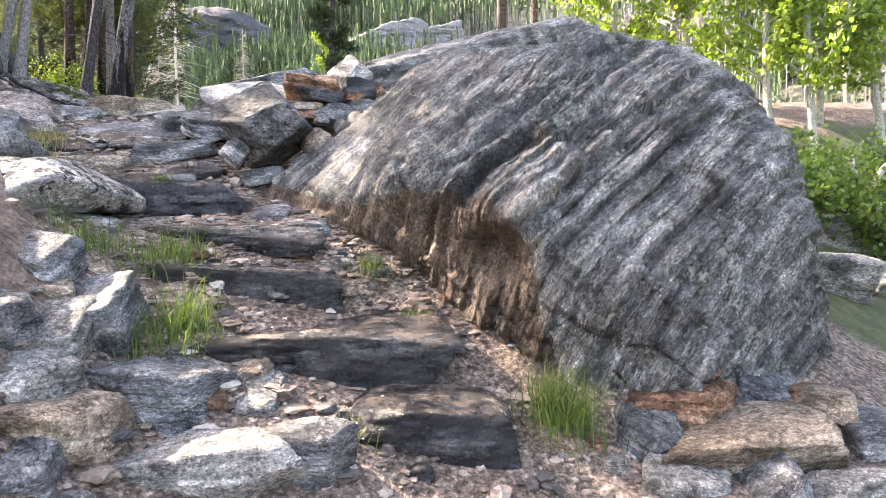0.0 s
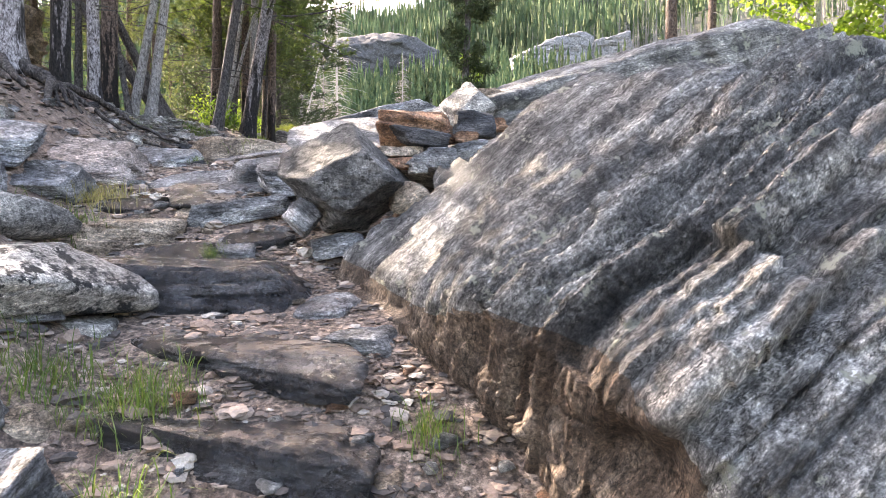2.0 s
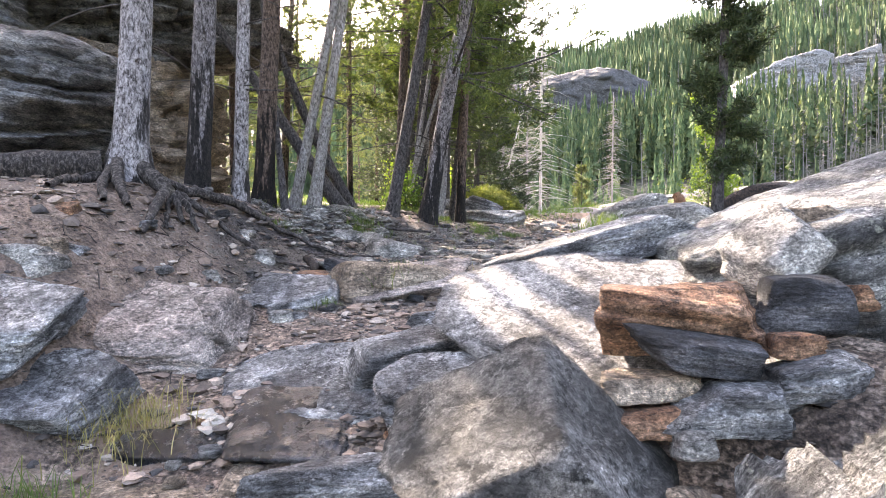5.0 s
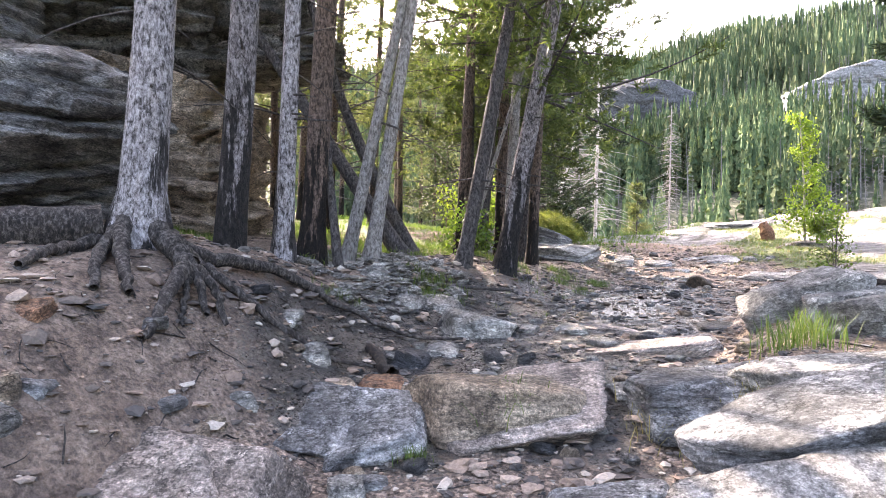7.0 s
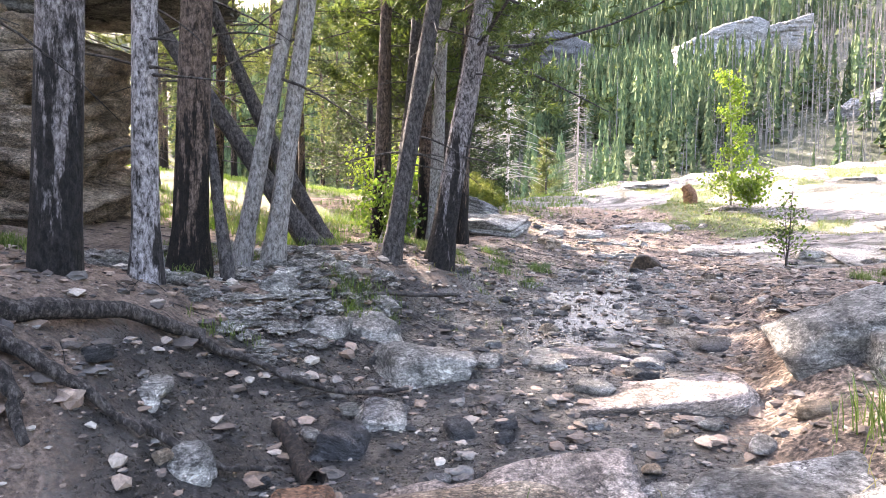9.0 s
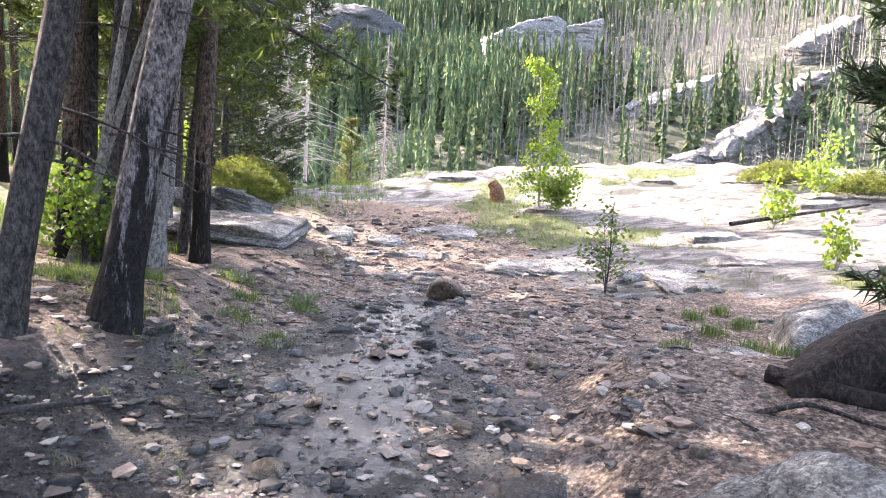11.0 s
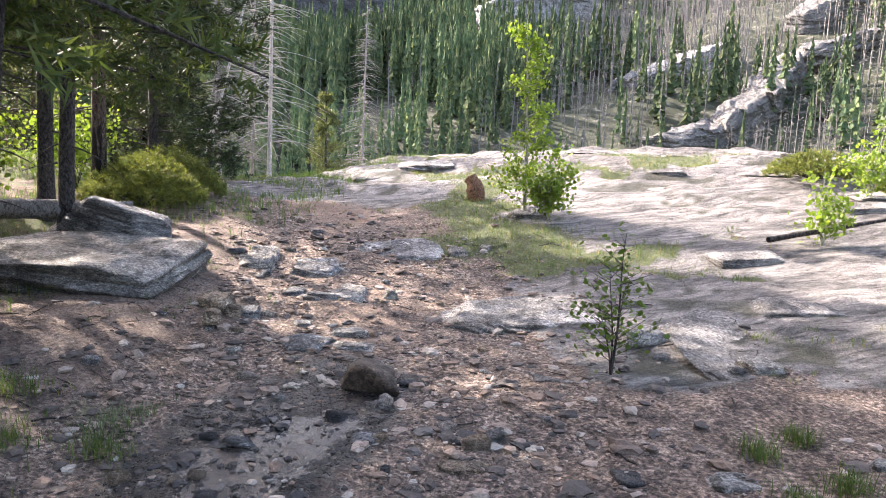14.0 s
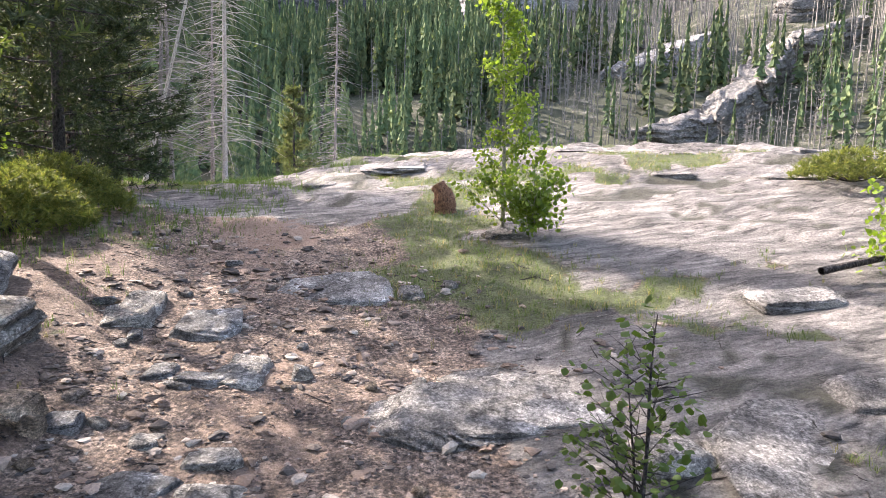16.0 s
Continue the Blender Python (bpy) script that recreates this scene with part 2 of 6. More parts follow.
LEAF = {
    # dark needles, with the shade of a backlit silhouette put into the colour
    "darkpine": leaf_material("dark_shaded_needles", (0.022, 0.038, 0.018), (0.036, 0.058, 0.024), (0.065, 0.09, 0.035), 0.15),
    "pine": leaf_material("pine_needles", (0.045, 0.075, 0.026), (0.07, 0.105, 0.036), (0.12, 0.15, 0.05), 0.35),
    # pine needles again, with sunlight put into a lighter, yellower colour
    "pinelit": leaf_material("sunlit_pine_needles", (0.06, 0.085, 0.035), (0.095, 0.12, 0.048), (0.15, 0.17, 0.07), 0.3),
    # green lightened to stand in for the haze over the far slope
    "spruce": leaf_material("spruce_needles", (0.055, 0.09, 0.05), (0.085, 0.125, 0.066), (0.135, 0.165, 0.085), 0.22, 0.9, patch=0.03),
    "aspen": leaf_material("aspen_leaves", (0.10, 0.17, 0.03), (0.15, 0.23, 0.04), (0.20, 0.28, 0.055), 0.45),
    "sapling": leaf_material("sapling_leaves", (0.045, 0.085, 0.018), (0.065, 0.115, 0.024), (0.11, 0.165, 0.035), 0.35),
    "grass": leaf_material("grass_blades", (0.05, 0.095, 0.022), (0.085, 0.14, 0.035), (0.16, 0.185, 0.065), 0.35),
    "drygrass": leaf_material("dry_grass_blades", (0.16, 0.16, 0.06), (0.24, 0.21, 0.10), (0.32, 0.28, 0.15), 0.35),
    "juniper": leaf_material("juniper_sprays", (0.07, 0.1, 0.03), (0.12, 0.15, 0.045), (0.2, 0.21, 0.07), 0.4),
    "shrub": leaf_material("shrub_leaves", (0.05, 0.1, 0.02), (0.08, 0.14, 0.03), (0.13, 0.19, 0.05), 0.4),
    "sage": leaf_material("grey_green_plants", (0.06, 0.09, 0.05), (0.09, 0.13, 0.075), (0.13, 0.17, 0.10), 0.3),
}


def ground_material():
    m = Mat("trail_ground")
    vec = m.coords()
    broad = m.noise(vec, 0.55, 5, 0.6)
    mid = m.noise(vec, 4.5, 8, 0.68, 0.4)
    fine = m.noise(vec, 38, 6, 0.72)
    grit = m.node("ShaderNodeTexVoronoi", Scale=44.0, Randomness=1.0)
    m.link(vec, grit.inputs["Vector"])
    dirt = m.ramp(mid, (0.32, (0.075, 0.053, 0.042)), (0.5, (0.20, 0.146, 0.116)), (0.68, (0.33, 0.255, 0.205)))
    dirt = m.mix(0.8, dirt, m.ramp(grit.outputs["Color"], (0.1, 0.4), (0.5, 0.95), (0.9, 1.6)), "MULTIPLY")
    dirt = m.mix(0.95, dirt, m.ramp(fine, (0.37, 0.18), (0.5, 0.95), (0.62, 2.1)), "MULTIPLY")
    sand = m.mix(0.5, m.ramp(mid, (0.3, (0.22, 0.145, 0.108)), (0.7, (0.33, 0.235, 0.18))), m.ramp(fine, (0.34, 0.6), (0.66, 1.3)), "MULTIPLY")
    mud = m.mix(0.6, m.ramp(mid, (0.36, (0.006, 0.006, 0.0068)), (0.5, (0.026, 0.024, 0.024)), (0.64, (0.085, 0.075, 0.068))), m.ramp(fine, (0.36, 0.3), (0.64, 1.7)), "MULTIPLY")
    duff = m.mix(0.7, m.ramp(mid, (0.32, (0.065, 0.046, 0.037)), (0.5, (0.18, 0.13, 0.104)), (0.68, (0.30, 0.23, 0.185))), m.ramp(fine, (0.37, 0.25), (0.63, 1.9)), "MULTIPLY")
    green = m.mix(0.7, m.ramp(mid, (0.3, (0.05, 0.062, 0.03)), (0.55, (0.095, 0.115, 0.045)), (0.75, (0.16, 0.17, 0.075))), m.ramp(fine, (0.34, 0.4), (0.66, 1.6)), "MULTIPLY")
    tilted = m.noise(m.slanted(-32, (0.6, 2.2, 3)), 1.1, 10, 0.74, 0.9)
    stone = m.ramp(tilted, (0.34, (0.05, 0.049, 0.049)), (0.43, (0.14, 0.136, 0.134)), (0.52, (0.24, 0.231, 0.224)), (0.64, (0.36, 0.343, 0.33)))
    stone = m.mix(0.8, stone, m.ramp(fine, (0.34, 0.35), (0.5, 0.95), (0.64, 1.4)), "MULTIPLY")
    streak = m.noise(m.slanted(-28, (0.7, 3.6, 5)), 2.2, 9, 0.76, 0.8)
    stone = m.mix(1.0, stone, m.ramp(streak, (0.38, 0.12), (0.44, 0.75), (0.5, 1.0), (0.6, 1.45)), "MULTIPLY")
    stone = m.mix(0.8, stone, m.ramp(broad, (0.36, (0.55, 0.53, 0.53)), (0.5, (0.95, 0.92, 0.9)), (0.64, (1.15, 1.12, 1.08))), "MULTIPLY")
    slope = m.mix(0.7, m.ramp(broad, (0.3, (0.018, 0.025, 0.012)), (0.55, (0.035, 0.042, 0.022)), (0.72, (0.20, 0.19, 0.155))), m.ramp(mid, (0.3, 0.6), (0.7, 1.3)), "MULTIPLY")

    def mask(name, low=0.42, high=0.58):
        a = m.math("ADD", m.attribute(name), m.math("MULTIPLY", m.math("SUBTRACT", mid, 0.5), 0.9))
        return m.ramp(a, (low, 0.0), (high, 1.0))

    wet = mask("wet")
    col = m.mix(mask("duff"), dirt, duff)
    col = m.mix(mask("sand"), col, sand)
    col = m.mix(mask("green"), col, green)
    col = m.mix(mask("bare"), col, stone)
    # dirt in the cracks of the dome, with their shade put into the colour
    col = m.mix(m.ramp(m.attribute("seam"), (0.3, 0.0), (0.75, 0.9)), col, m.ramp(fine, (0.36, (0.012, 0.013, 0.009)), (0.64, (0.055, 0.058, 0.03))))
    col = m.mix(wet, col, mud)
    col = m.mix(m.attribute("slope"), col, slope)
    pools = mask("pool", 0.5, 0.56)
    ro = m.mix(wet, m.mix(mask("bare"), 0.93, 0.75), m.ramp(fine, (0.4, 0.2), (0.62, 0.6)))
    ro = m.mix(pools, ro, 0.17)
    n = m.bump(mid, 1.0, 0.09)
    n = m.bump(fine, 1.0, 0.035, n)
    n = m.bump(grit.outputs["Distance"], 0.5, 0.012, n)
    rock_n = m.bump(streak, 1.0, 0.06, m.bump(tilted, 0.6, 0.05, n))
    nm = m.tree.nodes.new("ShaderNodeMix")
    nm.data_type = "VECTOR"
    m.link(mask("bare"), nm.inputs[0])
    m.link(n, nm.inputs[4])
    m.link(rock_n, nm.inputs[5])
    m.bsdf.inputs["Specular IOR Level"].default_value = 0.5
    flat = m.tree.nodes.new("ShaderNodeMix")
    flat.data_type = "VECTOR"
    m.link(pools, flat.inputs[0])
    m.link(nm.outputs[1], flat.inputs[4])
    m.link(m.bump(mid, 0.4, 0.014, m.bump(fine, 0.7, 0.010)), flat.inputs[5])
    return m.done(col, ro, flat.outputs[1])


GROUND = ground_material()

# ---- form of the ground ----
def fract_hash(ix, iy, seed):
    v = np.sin(ix * 127.1 + iy * 311.7 + seed * 74.7) * 43758.5453
    return v - np.floor(v)


def value_noise(x, y, seed=0):
    """Smooth noise from -1 to 1."""
    ix, iy = np.floor(x), np.floor(y)
    fx, fy = x - ix, y - iy
    fx, fy = fx * fx * (3 - 2 * fx), fy * fy * (3 - 2 * fy)
    a, b = fract_hash(ix, iy, seed), fract_hash(ix + 1, iy, seed)
    c, d = fract_hash(ix, iy + 1, seed), fract_hash(ix + 1, iy + 1, seed)
    return 2 * (a + (b - a) * fx + (c - a) * fy + (a - b - c + d) * fx * fy) - 1


def fbm(x, y, size, octaves=4, seed=0):
    total, amp, norm = 0.0, 1.0, 0.0
    for n in range(octaves):
        k = 2.03 ** n / size
        total = total + amp * value_noise(x * k + 13.7 * n, y * k - 7.3 * n, seed + n)
        norm, amp = norm + amp, amp * 0.52
    return total / norm


def ease(v):
    v = np.clip(v, 0, 1)
    return v * v * (3 - 2 * v)


# rise along the walk, the trail's middle line, and the bank at its side
RISE_U = (-60, -8, 0, 2.3, 3.2, 3.8, 4.4, 5.6, 6.5, 7.5, 8.3, 8.8, 10.4, 12, 15, 17.5, 19, 22, 26, 60)
RISE_Z = (-6, -1.1, 0, 0.30, 0.74, 1.08, 1.32, 1.62, 2.05, 2.36, 2.52, 2.64, 2.80, 2.95, 3.08, 3.28, 3.48, 3.72, 3.88, 4.0)
TRAIL_Y = (-8, 0, 2.6, 3.6, 5, 6.5, 8, 10, 12, 15, 17.5, 21, 25, 40)
TRAIL_X = (0.5, 0.0, -0.2, -0.75, -1.7, -2.75, -3.5, -3.9, -4.0, -4.2, -5.2, -6.9, -9.0, -17)
BANK_Y = (-8, 0, 3, 5, 6.5, 8, 9.3, 10.5, 12, 15, 20, 30)
BANK_H = (0.9, 0.8, 0.75, 0.72, 0.86, 0.76, 0.5, 0.48, 0.38, 0.2, 0.14, 0.1)


def trail_x(y):
    return np.interp(y, TRAIL_Y, TRAIL_X)


def dome(x, y):
    """How far a place belongs to the bare granite dome at the end of the trail."""
    side = ease((x + 12.3 - 0.12 * (y - 26)) / 5.5)
    near = np.where(y < 28, np.exp(-((y - 28) / 6.5) ** 2), 1)
    return side * near


def mountain(x, y):
    dx, dy = x + 3, y - 10
    r = np.hypot(dx, dy)
    b = np.degrees(np.arctan2(-dx, dy))
    slope = np.interp(b, (-180, -90, -30, 0, 19, 45, 120, 180), (0.1, 0.35, 0.45, 0.44, 0.36, 0.36, 0.3, 0.1))
    up = np.clip(r - 72, 0, 300)
    wobble = 1 + 0.16 * fbm(x, y, 70, 4, 31)
    return slope * up * wobble + 6 * fbm(x, y, 34, 4, 37) * ease((r - 72) / 60)


def base_height(x, y):
    u = 0.94 * y - 0.34 * x
    z = np.interp(u, RISE_U, RISE_Z)
    d = x - trail_x(y)
    z = z + np.interp(y, BANK_Y, BANK_H) * ease((-d - np.interp(y, (4, 5.0, 8.5, 10), (0.9, 1.2, 0.95, 0.85))) / np.interp(y, (4, 5.5, 8.5, 10), (1.4, 1.8, 1.7, 1.4)))
    z = z + 0.10 * np.clip(-d - 3, 0, 12)
    z = z - np.interp(y, (0, 9, 13), (0.2, 0.2, 0)) * np.clip(d - 3, 0, 20)
    z = z + np.interp(y, (10.5, 14.0), (0, 0.075)) * np.clip(d - 1.0, 0, 9)
    z = z + 0.28 * ease((d - 0.75) / 0.6) * ease((y - 6.3) / 0.8) * ease((13.2 - y) / 1.6)
    z = z + 0.62 * dome(x, y)
    return z


def ground_height(x, y):
    x, y = np.asarray(x, float), np.asarray(y, float)
    r = np.hypot(x + 3, y - 10)
    far = ease((r - 21) / 28)
    z = base_height(x, y) * (1 - far) + (-1.5 + mountain(x, y)) * far
    near = 1 - ease((r - 24) / 20)
    z = z + near * (0.07 * fbm(x, y, 1.3, 4, 3) + 0.022 * fbm(x, y, 0.22, 3, 9))
    # broken ledges of the bare rock
    rock = dome(x, y) * (1 - far)
    w = (y + 0.35 * x + 0.9 * fbm(x, y, 2.5, 3, 15)) * 0.9
    c = np.floor(w)
    z = z + rock * 0.24 * (0.3 + fract_hash(c, c * 0, 4)) * (ease((w - c) * 2.6) - (w - c))
    z = z + rock * 0.15 * fbm(x * 0.6 + y * 0.3, y - 0.5 * x, 1.1, 5, 21)
    z = z + rock * 0.07 * fbm((0.9 * x + 0.43 * y) * 0.35, (0.9 * y - 0.43 * x) * 1.5, 0.5, 4, 33)
    crack = np.abs(fbm(x * 0.5 + 0.4 * y, y - 0.3 * x, 1.7, 4, 27))
    return z - rock * 0.10 * np.exp(-(crack / 0.035) ** 2)
# ---- end of the form ----


# ---- mesh helpers ----
def mesh_of(name, verts, faces, mat=None, smooth=True):
    """A mesh from arrays; all faces have the same number of corners."""
    verts, faces = np.asarray(verts, np.float32), np.asarray(faces, np.int32)
    me = bpy.data.meshes.new(name)
    count, corners = faces.shape
    me.vertices.add(len(verts))
    me.vertices.foreach_set("co", verts.ravel())
    me.loops.add(count * corners)
    me.loops.foreach_set("vertex_index", faces.ravel())
    me.polygons.add(count)
    me.polygons.foreach_set("loop_start", np.arange(0, count * corners, corners, dtype=np.int32))
    me.polygons.foreach_set("use_smooth", np.full(count, smooth))
    me.update(calc_edges=True)
    if mat:
        me.materials.append(mat)
    return me


def part(name, mesh, parent, label=""):
    ob = new(name, mesh)
    ob.parent = parent
    if name in ("bough", "crown", "sprays", "twigs"):
        ob["kind"] = "stuff"
    return tagged(ob, label)


BALLS = {}


def ball(level):
    if level not in BALLS:
        bm = bmesh.new()
        bmesh.ops.create_icosphere(bm, subdivisions=level, radius=1)
        bm.verts.ensure_lookup_table()
        BALLS[level] = (np.array([v.co for v in bm.verts]), np.array([[v.index for v in f.verts] for f in bm.faces]))
        bm.free()
    return BALLS[level]


def noise3(p, size, octaves=4, seed=0):
    """Noise in space, from three slices of plane noise."""
    return (fbm(p[:, 0] + 0.37 * p[:, 2], p[:, 1] - 0.61 * p[:, 2], size, octaves, seed)
            + fbm(p[:, 1] + 0.29 * p[:, 0], p[:, 2] + 0.53 * p[:, 0], size, octaves, seed + 40)
            + fbm(p[:, 2] - 0.43 * p[:, 1], p[:, 0] + 0.31 * p[:, 1], size, octaves, seed + 80)) / 1.7


def faceted(dirs, normals, offsets, sharp=16.0):
    """Radius along each direction of the body that the planes cut out."""
    k = np.clip(dirs @ np.asarray(normals).T / np.asarray(offsets), 1e-4, None)
    return (k ** sharp).sum(1) ** (-1 / sharp)


def plates(p, layer, trace, levels):
    """Broken plates along the layers of a rock, each ending in a small step."""
    layer, trace = layer / np.linalg.norm(layer), trace / np.linalg.norm(trace)
    bent = p @ layer + 0.05 * noise3(p, 1.1, 3, 5) + 0.015 * noise3(p, 0.3, 2, 6)
    q, out = p @ trace, np.zeros(len(p))
    for thick, depth, long, seed in levels:
        w = bent / thick + 0.45 * np.sin(bent / thick * 1.3 + seed)
        cell = np.floor(w)
        run = np.floor(q / long + 5 * fract_hash(cell, cell * 0 + seed, 5) + 0.25 * noise3(p, 0.35, 3, 60 + seed))
        u = w - cell
        slope = np.where(u < 0.88, u / 0.88, (1 - u) / 0.12) - 0.5
        out = out + depth * (1.1 * (fract_hash(cell, run, seed) - 0.5) + 0.9 * slope * (0.4 + 0.6 * fract_hash(cell, run, seed + 9)))
    return out


def rock_verts(seed, size, shape, level):
    rng = np.random.default_rng(seed)
    dirs, faces = ball(level)
    normals = [np.array(a, float) for a in ((1, 0, 0), (-1, 0, 0), (0, 1, 0), (0, -1, 0), (0, 0, 1), (0, 0, -1))]
    jitter = {"block": 0.22, "slab": 0.16, "round": 0.3, "pyramid": 0.2}[shape]
    normals = [n + rng.normal(0, jitter, 3) * (0.45 if n[2] else 1) for n in normals]
    offsets = [1.0] * 6
    if shape == "pyramid":
        normals[4] = np.array((-0.55, -0.35, 0.75))
        normals += [np.array((0.75, -0.25, 0.6)), np.array((0.62, -0.3, -0.72)), np.array((-0.7, -0.2, -0.55))]
        offsets[4] = 0.72
        offsets += [0.72, 0.74, 0.86]
    for _ in range({"block": 8, "slab": 8, "round": 12, "pyramid": 2}[shape]):
        n = rng.normal(0, 1, 3)
        n[2] = abs(n[2]) * (0.9 if shape != "slab" else 0.5)
        n /= np.linalg.norm(n)
        normals.append(n)
        low, high = {"block": (0.70, 0.92), "slab": (0.72, 0.92), "round": (0.58, 0.72), "pyramid": (0.8, 0.95)}[shape]
        offsets.append(np.abs(n).sum() * rng.uniform(low, high))
    normals = [n / np.linalg.norm(n) for n in normals]
    r = faceted(dirs, normals, offsets, {"block": 40, "slab": 36, "round": 18, "pyramid": 50}[shape])
    p = dirs * r[:, None]
    p = p * (np.array(size) / 2)
    big = max(size)
    shift = rng.uniform(-30, 30, 3)
    bump = 0.03 * big * noise3(p + shift, 0.45 * big, 5, seed % 50) + 0.022 * min(size) * noise3(p + shift, 0.06 * big + 0.02, 3, seed % 31) - 0.035 * min(size) * np.abs(noise3(p + shift, 0.22 * big, 4, seed % 23))
    # broken layers: uneven steps that run out sideways
    tall = p[:, 2] / size[2] * (4.2 if shape == "slab" else 2.6) + 0.9 * noise3(p + shift, 0.7 * big, 3, 7)
    edge = np.abs(tall - np.floor(tall) - 0.5) * 2
    where = ease(noise3(p + shift, 0.35 * big, 2, 19) * 2.5 + 0.4)
    bump = bump - (0.05 if shape == "slab" else 0.03) * size[2] * ease((edge - 0.7) / 0.3) * where
    p = p + dirs * bump[:, None]
    if shape != "round":
        wide, tall = min(size[0], size[1]), size[2]
        out = plates(p, np.array((0.12, -0.1, 1.0)), np.array((1.0, 0.35, 0)), ((0.42 * tall, 0.055 * wide, 0.6 * wide, seed % 17), (0.16 * tall, 0.026 * wide, 0.3 * wide, seed % 13 + 1)))
        p = p + dirs * out[:, None] * np.array((1, 1, 0.25))
    return p, faces


def rock(name, label, x, y, z, size, yaw, tilt, seed, mat, shape, lean=0):
    big = max(size)
    level = 6 if big > 1.3 else 5 if big > 0.45 else 4 if big > 0.15 else 3
    v, f = rock_verts(seed, size, shape, level)
    ob = new(name, mesh_of(name, v, f, ROCK[mat]))
    ob.matrix_world = pose(x, y, z, 0, 0, yaw) @ pose(0, 0, 0, lean, tilt, 0)
    return tagged(ob, label, name.replace("_", " "))


def tube(points, radii, sides=10, seed=0, lumps=0.0):
    """A tapered round body along points."""
    pts, radii = np.asarray(points, float), np.asarray(radii, float)
    along = np.gradient(pts, axis=0)
    along /= np.linalg.norm(along, axis=1)[:, None]
    ref = np.where(np.abs(along[:, 2:3]) > 0.9, np.array([[1.0, 0, 0]]), np.array([[0, 0, 1.0]]))
    s = np.cross(along, ref)
    s /= np.linalg.norm(s, axis=1)[:, None]
    t = np.cross(along, s)
    a = np.linspace(0, 2 * np.pi, sides, endpoint=False)
    ring = np.cos(a)[None, :, None] * s[:, None] + np.sin(a)[None, :, None] * t[:, None]
    r = radii[:, None] * np.ones(sides)
    if lumps:
        n = len(pts)
        gi, gj = np.meshgrid(np.arange(n), np.arange(sides), indexing="ij")
        r = r * (1 + lumps * fbm(np.cos(a[gj]) * 2 + gi * 0.11, np.sin(a[gj]) * 2 + gi * 0.17, 0.8, 3, seed))
    v = (pts[:, None] + ring * r[..., None]).reshape(-1, 3)
    i, j = np.meshgrid(np.arange(len(pts) - 1), np.arange(sides), indexing="ij")
    k = (j + 1) % sides
    f = np.stack([i * sides + j, i * sides + k, (i + 1) * sides + k, (i + 1) * sides + j], -1).reshape(-1, 4)
    return v, f


def joined(pieces):
    """Several (verts, faces) as one."""
    vs, fs, base = [], [], 0
    for v, f in pieces:
        vs.append(v)
        fs.append(f + base)
        base += len(v)
    return np.concatenate(vs), np.concatenate(fs)


def smooth_line(points, steps):
    """A soft line through the points."""
    pts = np.asarray(points, float)
    k = np.linspace(0, len(pts) - 1, steps)
    lin = np.stack([np.interp(k, np.arange(len(pts)), pts[:, c]) for c in range(3)], 1)
    for _ in range(2):
        lin[1:-1] = (lin[:-2] + 2 * lin[1:-1] + lin[2:]) / 4
    return lin


def height(x, y):
    return float(ground_height(x, y))


# ---- the ground, one sheet out to the mountains ----
def stretched(n, low, high, middle, spread):
    """Places along one axis, close together near the middle."""
    a, b = np.arcsinh((low - middle) / spread), np.arcsinh((high - middle) / spread)
    return middle + spread * np.sinh(np.linspace(a, b, n))


